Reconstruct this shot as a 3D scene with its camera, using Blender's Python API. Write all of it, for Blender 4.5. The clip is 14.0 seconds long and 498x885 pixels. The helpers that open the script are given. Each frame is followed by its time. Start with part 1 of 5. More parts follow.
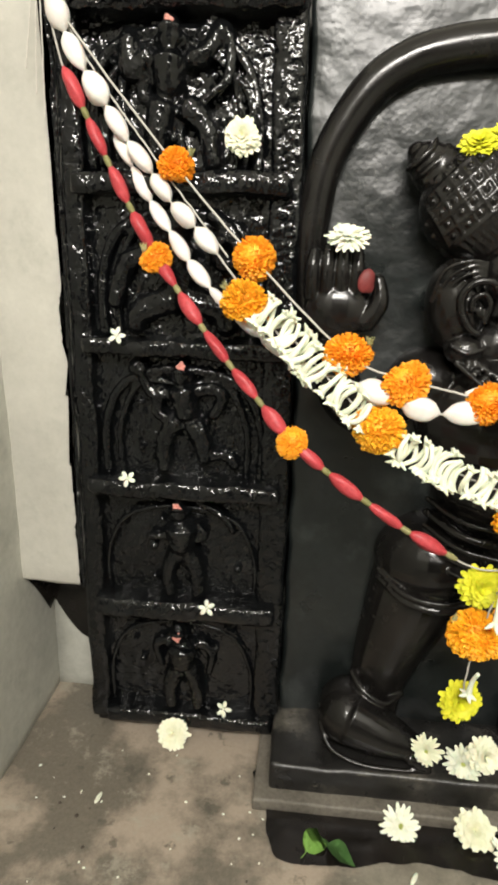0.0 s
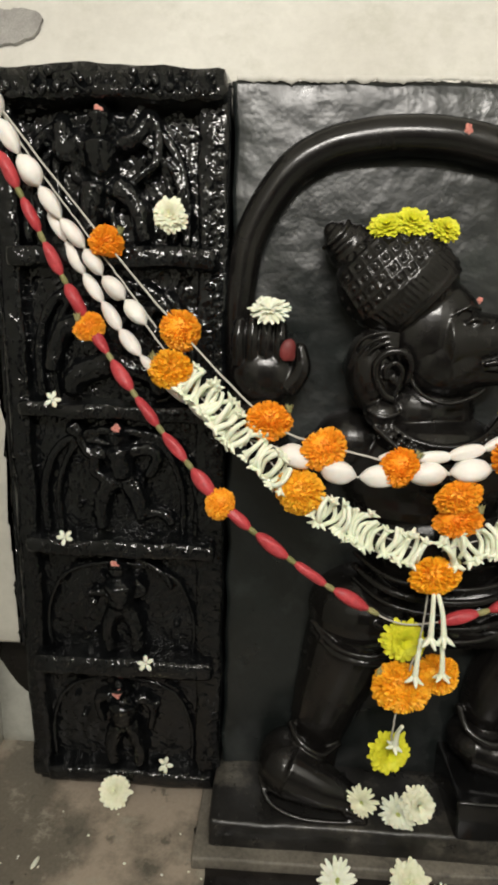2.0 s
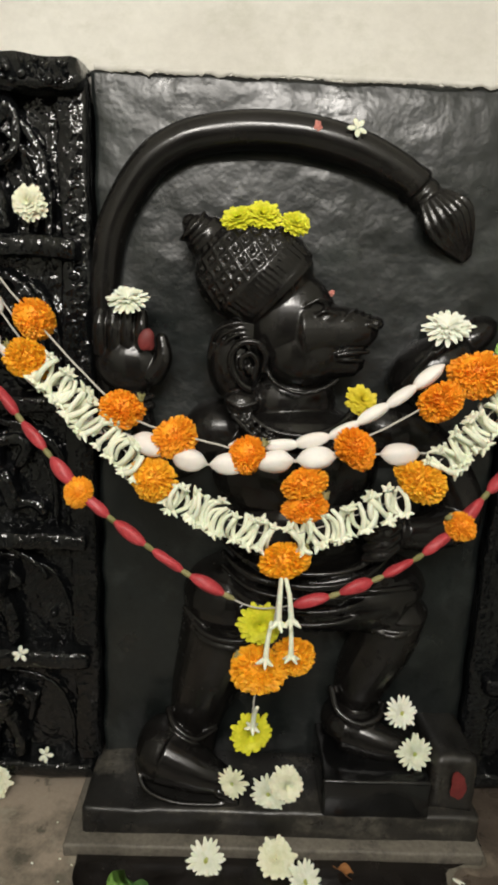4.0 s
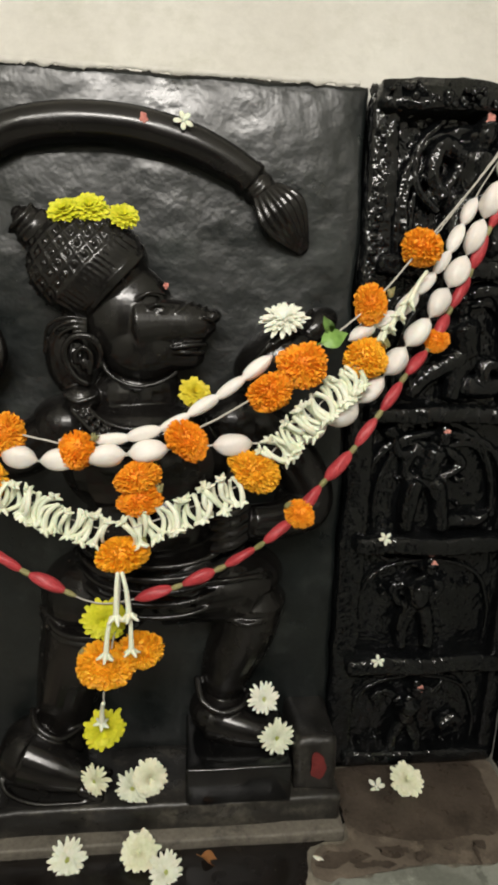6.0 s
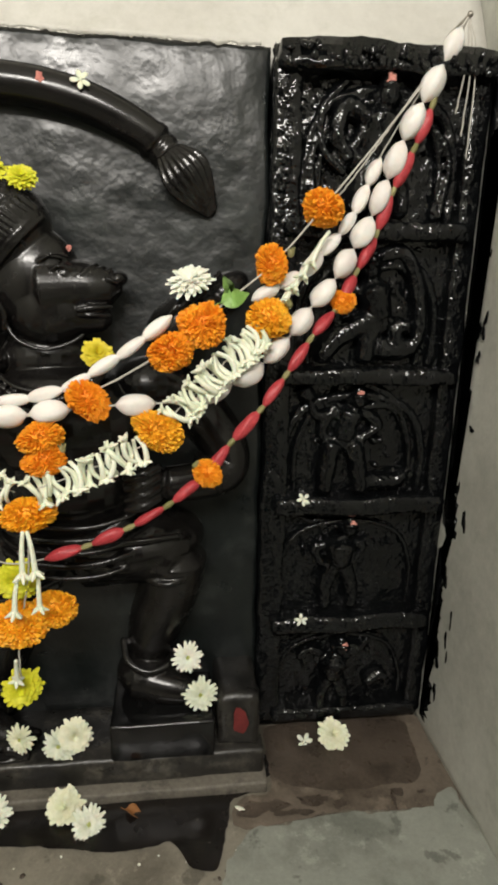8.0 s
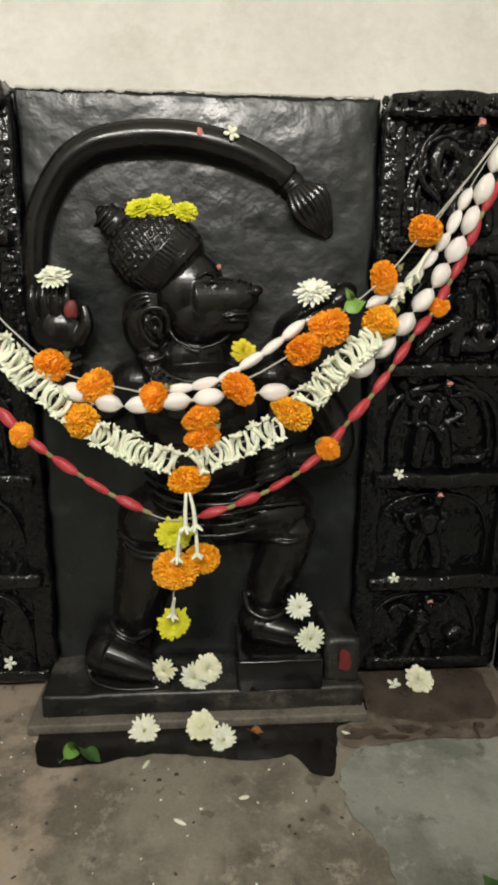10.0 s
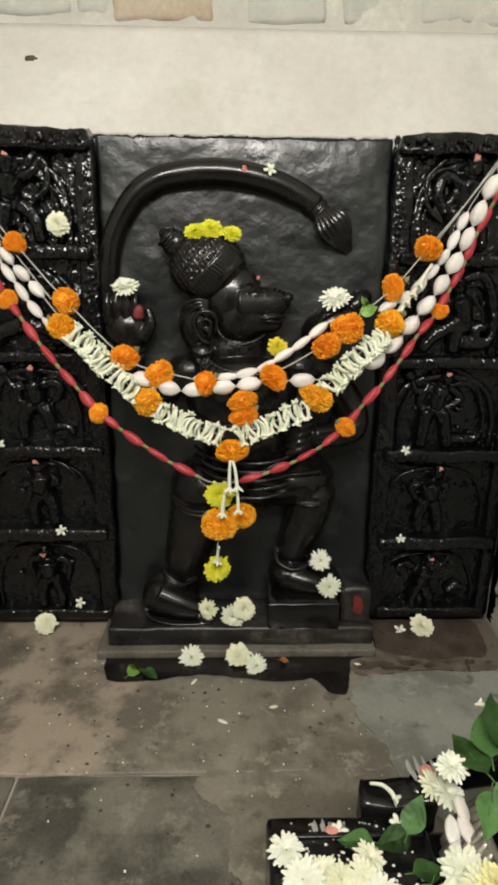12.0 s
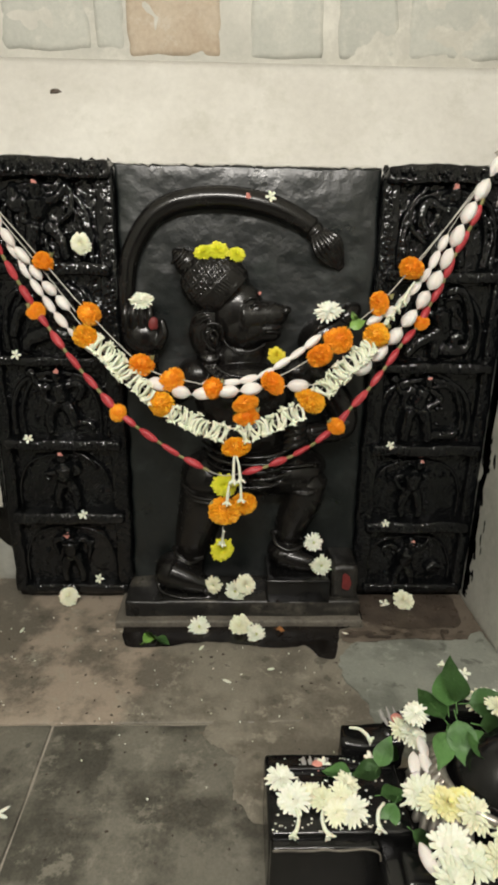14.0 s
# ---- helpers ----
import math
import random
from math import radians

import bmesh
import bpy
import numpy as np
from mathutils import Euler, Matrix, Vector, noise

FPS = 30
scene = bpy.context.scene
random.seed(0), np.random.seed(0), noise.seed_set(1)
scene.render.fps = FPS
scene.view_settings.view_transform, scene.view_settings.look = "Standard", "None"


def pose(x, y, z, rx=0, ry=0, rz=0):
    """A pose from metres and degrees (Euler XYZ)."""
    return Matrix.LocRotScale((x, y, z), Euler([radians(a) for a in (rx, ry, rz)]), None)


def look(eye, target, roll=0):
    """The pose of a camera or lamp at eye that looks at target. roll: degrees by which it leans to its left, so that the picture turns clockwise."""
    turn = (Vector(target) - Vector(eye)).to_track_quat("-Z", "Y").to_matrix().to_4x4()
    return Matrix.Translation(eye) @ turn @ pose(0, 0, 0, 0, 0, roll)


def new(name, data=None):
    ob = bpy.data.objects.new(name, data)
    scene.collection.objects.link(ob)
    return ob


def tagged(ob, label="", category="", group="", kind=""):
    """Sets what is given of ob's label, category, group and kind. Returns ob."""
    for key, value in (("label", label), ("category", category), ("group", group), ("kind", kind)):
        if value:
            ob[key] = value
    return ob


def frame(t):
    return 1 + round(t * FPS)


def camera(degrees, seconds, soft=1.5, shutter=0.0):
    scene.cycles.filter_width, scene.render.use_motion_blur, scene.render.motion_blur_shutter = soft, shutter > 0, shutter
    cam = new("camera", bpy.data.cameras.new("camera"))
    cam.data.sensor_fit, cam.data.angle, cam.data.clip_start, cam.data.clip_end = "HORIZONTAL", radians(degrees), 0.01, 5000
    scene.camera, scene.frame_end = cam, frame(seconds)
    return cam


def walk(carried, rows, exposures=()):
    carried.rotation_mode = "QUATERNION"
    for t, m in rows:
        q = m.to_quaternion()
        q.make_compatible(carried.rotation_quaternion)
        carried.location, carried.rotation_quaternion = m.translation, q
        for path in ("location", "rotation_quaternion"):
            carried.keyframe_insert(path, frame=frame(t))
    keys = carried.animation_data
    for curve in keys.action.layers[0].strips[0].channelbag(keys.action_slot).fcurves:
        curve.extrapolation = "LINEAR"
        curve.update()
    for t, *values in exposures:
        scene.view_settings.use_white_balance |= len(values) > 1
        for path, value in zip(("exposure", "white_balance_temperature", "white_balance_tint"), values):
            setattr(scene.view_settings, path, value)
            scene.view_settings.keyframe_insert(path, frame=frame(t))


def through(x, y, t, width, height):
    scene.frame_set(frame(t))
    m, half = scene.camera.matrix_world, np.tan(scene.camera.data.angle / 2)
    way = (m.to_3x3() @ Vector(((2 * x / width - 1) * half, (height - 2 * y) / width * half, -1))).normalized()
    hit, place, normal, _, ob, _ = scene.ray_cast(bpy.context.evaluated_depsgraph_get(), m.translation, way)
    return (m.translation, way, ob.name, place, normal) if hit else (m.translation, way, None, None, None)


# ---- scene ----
cam = camera(45.3, 14.0, soft=3.4)
PATH = [
    (0, (-0.297, -0.889, 0.841), (-0.48, 1.019, 0.27), 1.4),
    (0.5, (-0.296, -0.893, 0.861), (-0.474, 1.03, 0.342), 1.5),
    (1, (-0.289, -0.897, 0.884), (-0.453, 1.04, 0.413), 1.4),
    (1.5, (-0.262, -0.896, 0.892), (-0.395, 1.045, 0.428), 1.3),
    (2, (-0.234, -0.905, 0.892), (-0.333, 1.037, 0.425), 1.4),
    (2.5, (-0.197, -0.905, 0.894), (-0.235, 1.039, 0.425), 1.9),
    (3, (-0.157, -0.907, 0.892), (-0.164, 1.036, 0.418), 2.3),
    (3.2, (-0.14, -0.908, 0.891), (-0.145, 1.035, 0.419), 2.4),
    (5.3, (-0.001, -0.927, 0.89), (0.13, 1.008, 0.4), 2.0),
    (5.5, (0.018, -0.925, 0.891), (0.166, 1.009, 0.402), 2.1),
    (6, (0.066, -0.927, 0.893), (0.27, 1.002, 0.405), 1.9),
    (6.5, (0.116, -0.925, 0.894), (0.351, 0.999, 0.401), 2.1),
    (7, (0.146, -0.942, 0.892), (0.408, 0.976, 0.389), 2.0),
    (7.5, (0.174, -0.95, 0.881), (0.438, 0.966, 0.371), 1.5),
    (8, (0.181, -0.961, 0.867), (0.425, 0.949, 0.327), 1.4),
    (8.5, (0.156, -0.98, 0.858), (0.363, 0.931, 0.305), 1.0),
    (9, (0.104, -1.021, 0.866), (0.249, 0.898, 0.324), 1.1),
    (9.2, (0.077, -1.045, 0.872), (0.228, 0.876, 0.337), 1.0),
    (11.3, (-0.014, -1.312, 0.9), (0.062, 0.61, 0.352), 0.4),
    (11.5, (-0.019, -1.336, 0.91), (0.047, 0.584, 0.353), 0.8),
    (12, (-0.02, -1.389, 0.923), (0.034, 0.528, 0.355), 0.6),
    (12.5, (-0.022, -1.433, 0.947), (0.02, 0.486, 0.384), 0.3),
    (13, (-0.025, -1.465, 0.978), (0.029, 0.45, 0.405), 0.0),
    (13.5, (-0.03, -1.502, 1.008), (0.018, 0.4, 0.389), 0.5),
    (14, (-0.03, -1.539, 1.023), (0.025, 0.353, 0.377), 0.9),
]
walk(cam, [(t, look(eye, target, roll)) for t, eye, target, roll in PATH], [(0.0, 0.7), (0.6, 0.44), (1.5, 0.25), (2.0, 0.06), (3.0, 0.0), (7.0, 0.05), (8.7, 0.1), (11.0, 0.0), (14.0, 0.0)])

# ---- light ----
world = bpy.data.worlds.new("room_air")
world.use_nodes = True
world.node_tree.nodes["Background"].inputs[0].default_value = (1.0, 0.95, 0.86, 1)
world.node_tree.nodes["Background"].inputs[1].default_value = 0.02
scene.world = world


def area_lamp(name, eye, target, size, size_y, watts, colour):
    data = bpy.data.lights.new(name, "AREA")
    data.shape, data.size, data.size_y, data.energy, data.color = "RECTANGLE", size, size_y, watts, colour
    ob = new(name, data)
    ob.matrix_world = look(eye, target)
    return ob


area_lamp("tube_lamp", (-0.15, -2.05, 2.05), (-0.1, 0.0, 0.75), 1.2, 0.3, 47.0, (1.0, 0.95, 0.88))


# ---- materials ----
def material(name):
    m = bpy.data.materials.new(name)
    m.use_nodes = True
    nt = m.node_tree
    return m, nt, nt.nodes["Principled BSDF"]


def node(nt, kind, **kw):
    n = nt.nodes.new(kind)
    for k, v in kw.items():
        n.inputs[k].default_value = v
    return n


def ramp(nt, fac, stops):
    r = nt.nodes.new("ShaderNodeValToRGB")
    els = r.color_ramp.elements
    while len(els) < len(stops):
        els.new(0.5)
    for e, (p, c) in zip(els, stops):
        e.position, e.color = p, (*c, 1)
    nt.links.new(fac, r.inputs[0])
    return r.outputs[0]


def noise_fac(nt, scale, detail=6.0, rough=0.6, coord=None):
    n = node(nt, "ShaderNodeTexNoise", Scale=scale, Detail=detail, Roughness=rough)
    if coord is None:
        coord = nt.nodes.new("ShaderNodeNewGeometry").outputs["Position"]
    nt.links.new(coord, n.inputs["Vector"])
    return n.outputs["Fac"]


def mixc(nt, fac, a, b, mode="MIX"):
    m = nt.nodes.new("ShaderNodeMix")
    m.data_type, m.blend_type = "RGBA", mode
    for sock, v in ((m.inputs[0], fac), (m.inputs[6], a), (m.inputs[7], b)):
        if hasattr(v, "links"):
            nt.links.new(v, sock)
        elif isinstance(v, tuple):
            sock.default_value = (*v, 1)
        else:
            sock.default_value = v
    return m.outputs[2]


def bump(nt, bsdf, layers):
    last = None
    for fac, strength, dist in layers:
        b = node(nt, "ShaderNodeBump", Strength=strength, Distance=dist)
        nt.links.new(fac, b.inputs["Height"])
        if last:
            nt.links.new(last, b.inputs["Normal"])
        last = b.outputs[0]
    nt.links.new(last, bsdf.inputs["Normal"])


def surface(name, c1, c2, scale, rough=(0.4, 0.7), layers=((40, 0.3, 0.004), (220, 0.2, 0.001)), dust=None, c3=None, grain=0.35, spots=None, fine_detail=4.0):
    """A two-tone surface: broad variation, fine grain, relief at two sizes; dust: (colour, amount)."""
    m, nt, b = material(name)
    col = ramp(nt, noise_fac(nt, scale), [(0.35, c1), (0.65, c2)])
    if c3:
        col = mixc(nt, ramp(nt, noise_fac(nt, scale * 0.35, 8.0, 0.7), [(0.5, (0, 0, 0)), (0.62, (1, 1, 1))]), col, c3)
    fine = noise_fac(nt, scale * 14, 5.0, 0.7)
    col = mixc(nt, grain, col, ramp(nt, fine, [(0.3, tuple(v * 0.6 for v in c1)), (0.7, tuple(min(1, v * 1.3) for v in c2))]))
    if dust:
        col = mixc(nt, ramp(nt, noise_fac(nt, 9.0, 9.0, 0.75), [(0.53, (0, 0, 0)), (0.69, (dust[1],) * 3)]), col, dust[0])
    if spots:
        col = mixc(nt, ramp(nt, noise_fac(nt, 34.0, 3.0, 0.5), [(0.66, (0, 0, 0)), (0.7, (0.8, 0.8, 0.8))]), col, spots)
        col = mixc(nt, ramp(nt, noise_fac(nt, 17.0, 10.0, 0.8), [(0.6, (0, 0, 0)), (0.72, (0.5, 0.5, 0.5))]), col, (0.36, 0.33, 0.28))
    nt.links.new(col, b.inputs["Base Color"])
    r = ramp(nt, noise_fac(nt, scale * 2.3, 7.0), [(0.3, (rough[0],) * 3), (0.7, (rough[1],) * 3)])
    nt.links.new(r, b.inputs["Roughness"])
    bump(nt, b, [(noise_fac(nt, s, fine_detail), st, d) for s, st, d in layers])
    return m


def petal_mat(name, c1, c2, rough=0.55, through=0.25, vary=0.25):
    """Petals: colour varies from flower to flower and along each petal; some light passes through."""
    m, nt, b = material(name)
    info = nt.nodes.new("ShaderNodeObjectInfo")
    geo = nt.nodes.new("ShaderNodeNewGeometry")
    f = mixc(nt, 0.5, geo.outputs["Random Per Island"], info.outputs["Random"])
    col = ramp(nt, f, [(0.2, c1), (0.8, c2)])
    col = mixc(nt, vary, col, ramp(nt, noise_fac(nt, 180.0, 3.0), [(0.3, tuple(v * 0.55 for v in c1)), (0.7, c2)]))
    nt.links.new(col, b.inputs["Base Color"])
    b.inputs["Roughness"].default_value = rough
    b.inputs["Subsurface Weight"].default_value = through
    b.inputs["Subsurface Radius"].default_value = (0.006, 0.004, 0.003)
    b.inputs["Specular IOR Level"].default_value = 0.3
    return m


M_ENAMEL = surface("black_enamel", (0.0022, 0.0024, 0.0027), (0.005, 0.0056, 0.0062), 14, (0.05, 0.16),
                   ((52, 0.75, 0.008), (150, 0.65, 0.003)), dust=((0.022, 0.024, 0.0245), 0.35), fine_detail=0.8)
M_SLAB = surface("dark_oiled_slab", (0.005, 0.0066, 0.0065), (0.0115, 0.0148, 0.0143), 6, (0.25, 0.47),
                 ((5, 0.55, 0.02), (21, 0.42, 0.007), (60, 0.14, 0.002)), dust=((0.042, 0.049, 0.046), 0.6), fine_detail=3.0)
M_SLAB.node_tree.nodes["Principled BSDF"].inputs["Specular IOR Level"].default_value = 0.64
M_IDOL = surface("polished_black_stone", (0.004, 0.0038, 0.0037), (0.0105, 0.0094, 0.0086), 11, (0.15, 0.31),
                 ((30, 0.12, 0.003), (260, 0.14, 0.0008)), dust=((0.022, 0.02, 0.017), 0.3))
M_POLISH = surface("smooth_black_stone", (0.003, 0.003, 0.0032), (0.008, 0.008, 0.008), 12, (0.1, 0.24),
                   ((12, 0.2, 0.004), (90, 0.12, 0.001)), dust=((0.03, 0.03, 0.028), 0.4))
M_PLASTER = surface("limewashed_plaster", (0.55, 0.532, 0.485), (0.64, 0.627, 0.58), 3.5, (0.75, 0.95),
                    ((9, 0.25, 0.01), (90, 0.2, 0.001)), dust=((0.46, 0.45, 0.39), 0.6), grain=0.12)
M_GREYWALL = surface("grey_green_painted_wall", (0.4, 0.4, 0.352), (0.54, 0.54, 0.482), 4.0, (0.6, 0.85),
                     ((12, 0.3, 0.008), (120, 0.3, 0.0015)), dust=((0.29, 0.29, 0.245), 0.5), grain=0.2)
M_PIER = surface("cream_pier_plaster", (0.41, 0.398, 0.35), (0.52, 0.505, 0.445), 3.0, (0.75, 0.95),
                 ((9, 0.3, 0.01), (90, 0.2, 0.001)), dust=((0.34, 0.335, 0.29), 0.6), grain=0.12)
M_UPPER = surface("mottled_old_limewash", (0.43, 0.425, 0.38), (0.56, 0.545, 0.49), 5.0, (0.75, 0.95),
                  ((9, 0.3, 0.01), (60, 0.25, 0.002)), dust=((0.66, 0.645, 0.58), 0.8), c3=(0.5, 0.485, 0.425), grain=0.12)
M_STONE_GREY = surface("pale_grey_stone", (0.41, 0.415, 0.375), (0.5, 0.5, 0.45), 6, (0.7, 0.95),
                       ((30, 0.4, 0.006), (160, 0.3, 0.0015)), dust=((0.6, 0.585, 0.52), 0.85), grain=0.15)
M_STONE_TAN = surface("tan_stone", (0.38, 0.3, 0.215), (0.5, 0.43, 0.34), 6, (0.7, 0.95),
                      ((30, 0.4, 0.006), (160, 0.3, 0.0015)), dust=((0.56, 0.53, 0.46), 0.75), grain=0.2)
def floor_stone(name, pale, mid, dark, seed, west=None):
    """Worn temple floor: cloudy damp stains, pale scuffs, dark specks."""
    m, nt, b = material(name)
    geo = nt.nodes.new("ShaderNodeNewGeometry").outputs["Position"]
    off = nt.nodes.new("ShaderNodeVectorMath")
    off.inputs[1].default_value = (seed, seed * 0.7, 0)
    nt.links.new(geo, off.inputs[0])
    co = off.outputs[0]
    col = ramp(nt, noise_fac(nt, 8.0, 9.0, 0.7, co), [(0.3, mid), (0.7, pale)])
    if west:
        sep = nt.nodes.new("ShaderNodeSeparateXYZ")
        nt.links.new(geo, sep.inputs[0])
        edge = nt.nodes.new("ShaderNodeMath")
        edge.operation = "MULTIPLY_ADD"
        edge.inputs[1].default_value = 0.5
        nt.links.new(noise_fac(nt, 6.0, 8.0, 0.7, co), edge.inputs[0])
        nt.links.new(sep.outputs[0], edge.inputs[2])
        col = mixc(nt, ramp(nt, edge.outputs[0], [(0.0, (0.85, 0.85, 0.85)), (0.06, (0, 0, 0))]), col, west)
    cloud = ramp(nt, noise_fac(nt, 3.6, 9.0, 0.68, co), [(0.46, (0, 0, 0)), (0.56, (0.92, 0.92, 0.92))])
    col = mixc(nt, cloud, col, dark)
    col = mixc(nt, ramp(nt, noise_fac(nt, 13.0, 10.0, 0.75, co), [(0.55, (0, 0, 0)), (0.62, (0.7, 0.7, 0.7))]), col, tuple(v * 1.3 for v in pale))
    col = mixc(nt, ramp(nt, noise_fac(nt, 21.0, 5.0, 0.6, co), [(0.62, (0, 0, 0)), (0.67, (0.75, 0.75, 0.75))]), col, tuple(v * 0.55 for v in dark))
    col = mixc(nt, 0.25, col, ramp(nt, noise_fac(nt, 150.0, 4.0, 0.7, co), [(0.3, dark), (0.7, pale)]))
    nt.links.new(col, b.inputs["Base Color"])
    nt.links.new(ramp(nt, cloud, [(0.0, (0.62, 0.62, 0.62)), (1.0, (0.3, 0.3, 0.3))]), b.inputs["Roughness"])
    bump(nt, b, [(noise_fac(nt, 14.0, 6.0), 0.35, 0.006), (noise_fac(nt, 120.0, 4.0), 0.35, 0.0015)])
    return m


M_FLOOR = floor_stone("worn_floor_stone", (0.23, 0.218, 0.176), (0.14, 0.134, 0.107), (0.05, 0.048, 0.039), 1.3)
M_FLOOR_GREEN = floor_stone("grey_green_floor_stone", (0.34, 0.352, 0.305), (0.25, 0.265, 0.228), (0.16, 0.168, 0.142), 7.1)
M_FLOOR_BROWN = floor_stone("red_brown_floor_cement", (0.2, 0.165, 0.128), (0.135, 0.108, 0.083), (0.06, 0.046, 0.035), 4.2)
M_FLOOR_PALE = floor_stone("pale_worn_floor_stone", (0.31, 0.285, 0.228), (0.2, 0.184, 0.145), (0.12, 0.107, 0.084), 2.2, west=(0.44, 0.355, 0.275))
M_MORTAR = surface("pale_joint_mortar", (0.3, 0.27, 0.22), (0.42, 0.39, 0.33), 12, (0.7, 0.95))
# wet cement; also the black of the painted shade below the pier
M_WET_AND_SHADE = surface("wet_cement_and_pier_shade", (0.005, 0.0045, 0.004), (0.014, 0.011, 0.009), 9, (0.08, 0.35),
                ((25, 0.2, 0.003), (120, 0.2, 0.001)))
M_WETBROWN = surface("damp_brown_cement", (0.036, 0.029, 0.023), (0.115, 0.09, 0.07), 11, (0.2, 0.5),
                     ((25, 0.3, 0.003), (120, 0.2, 0.001)))
M_PLINTH = surface("worn_black_plinth", (0.006, 0.006, 0.006), (0.022, 0.021, 0.019), 10, (0.2, 0.5),
                   ((30, 0.35, 0.004), (150, 0.3, 0.0015)), dust=((0.15, 0.138, 0.112), 0.75), c3=(0.035, 0.032, 0.027))
M_ORANGE = petal_mat("orange_petals", (0.92, 0.31, 0.012), (1.0, 0.45, 0.03), vary=0.1)
M_YELLOW_ORANGE = petal_mat("amber_petals", (0.93, 0.4, 0.012), (1.0, 0.55, 0.04), vary=0.1)
M_LIME = petal_mat("lime_yellow_petals", (0.60, 0.62, 0.02), (0.80, 0.76, 0.05))
M_PALE_YELLOW = petal_mat("pale_yellow_petals", (0.82, 0.78, 0.3), (0.92, 0.89, 0.52), vary=0.15)
M_YELLOW = petal_mat("yellow_petals", (0.62, 0.50, 0.02), (0.82, 0.70, 0.06))
M_WHITE = petal_mat("white_petals", (0.74, 0.78, 0.6), (0.9, 0.91, 0.8), vary=0.15)
M_CREAM = petal_mat("cream_petals", (0.76, 0.78, 0.54), (0.9, 0.9, 0.71), vary=0.15)
M_HEART = petal_mat("green_flower_heart", (0.35, 0.42, 0.1), (0.55, 0.58, 0.2))
M_BUD = petal_mat("white_bud", (0.76, 0.70, 0.66), (0.88, 0.85, 0.80), rough=0.45, vary=0.12)
M_FLORET = petal_mat("pale_green_floret", (0.76, 0.81, 0.6), (0.9, 0.92, 0.77), rough=0.5, vary=0.2)
M_RED = petal_mat("crimson_petals", (0.36, 0.025, 0.035), (0.56, 0.075, 0.085), rough=0.4, vary=0.4)
M_DARKRED = surface("dark_red_powder", (0.09, 0.01, 0.01), (0.2, 0.026, 0.024), 30, (0.5, 0.8))
M_STEM = petal_mat("olive_stem", (0.20, 0.20, 0.07), (0.36, 0.33, 0.16), rough=0.6)
M_LEAF = petal_mat("green_leaf", (0.065, 0.165, 0.042), (0.13, 0.28, 0.085), rough=0.45, through=0.1)
M_LEAF_LIGHT = petal_mat("light_green_leaf", (0.16, 0.34, 0.06), (0.28, 0.48, 0.12), rough=0.4, through=0.15)
M_DRY = petal_mat("dry_brown_leaf", (0.28, 0.10, 0.03), (0.42, 0.19, 0.06), rough=0.6)
M_STRING = petal_mat("cotton_string", (0.5, 0.47, 0.42), (0.62, 0.6, 0.54), rough=0.9, through=0.0)
M_PINK = petal_mat("pink_powder", (0.66, 0.22, 0.19), (0.76, 0.36, 0.29), rough=0.9, through=0.0, vary=0.5)
M_WORN = surface("worn_pale_edge", (0.07, 0.063, 0.05), (0.21, 0.19, 0.155), 9, (0.5, 0.8), ((30, 0.35, 0.004), (150, 0.3, 0.0015)), dust=((0.02, 0.019, 0.017), 0.95))
# for the added sheet behind the camera that the glossy stone reflects
M_DARK_BACKING = surface("dark_reflection_backing", (0.03, 0.03, 0.027), (0.06, 0.058, 0.05), 4, (0.5, 0.8))
M_ASH_GREY = surface("ash_grey_marks", (0.22, 0.21, 0.2), (0.38, 0.37, 0.35), 30, (0.8, 0.95))
M_SILVER, _nt, _b = material("tarnished_silver")
_nt.links.new(ramp(_nt, noise_fac(_nt, 40.0), [(0.35, (0.25, 0.22, 0.18)), (0.65, (0.6, 0.57, 0.52))]), _b.inputs["Base Color"])
_b.inputs["Metallic"].default_value, _b.inputs["Roughness"].default_value = 0.8, 0.4


# ---- mesh helpers ----
PLACE = {}


def thing(name, at, label, category, group="", kind=""):
    """An Empty at the base of a thing."""
    ob = new(name)
    ob.empty_display_size = 0.02
    ob.location = at
    PLACE[ob] = Matrix.Translation(at)
    return tagged(ob, label, category, group, kind)


def finish(bm, name, smooth=True):
    me = bpy.data.meshes.new(name)
    bmesh.ops.recalc_face_normals(bm, faces=bm.faces[:])
    bm.to_mesh(me)
    bm.free()
    for p in me.polygons:
        p.use_smooth = smooth
    return me


def put(name, me, parent=None, m=None, label="", mat=None):
    """An object on the mesh me, at the world pose m, under parent."""
    if mat and not me.materials:
        me.materials.append(mat)
    ob = new(name, me)
    m = m or Matrix()
    if parent:
        ob.parent = parent
        ob.matrix_parent_inverse = PLACE[parent].inverted()
    ob.matrix_basis = m
    PLACE[ob] = m
    return tagged(ob, label)


def part(name, bm, mat, parent, label="", smooth=True):
    return put(name, finish(bm, name, smooth), parent, None, label, mat)


def solo(name, bm, mat, label, category, kind="", group="", smooth=False):
    ob = put(name, finish(bm, name, smooth), None, None, "", mat)
    return tagged(ob, label, category, group, kind)


def box(bm, x0, x1, y0, y1, z0, z1, bev=0.0, seg=2):
    made = bmesh.ops.create_cube(bm, size=1, matrix=Matrix.Translation(((x0 + x1) / 2, (y0 + y1) / 2, (z0 + z1) / 2)) @ Matrix.Diagonal((x1 - x0, y1 - y0, z1 - z0, 1)))
    if bev:
        edges = list({e for v in made["verts"] for e in v.link_edges})
        bmesh.ops.bevel(bm, geom=edges, offset=bev, segments=seg, profile=0.6, affect="EDGES")
    return bm


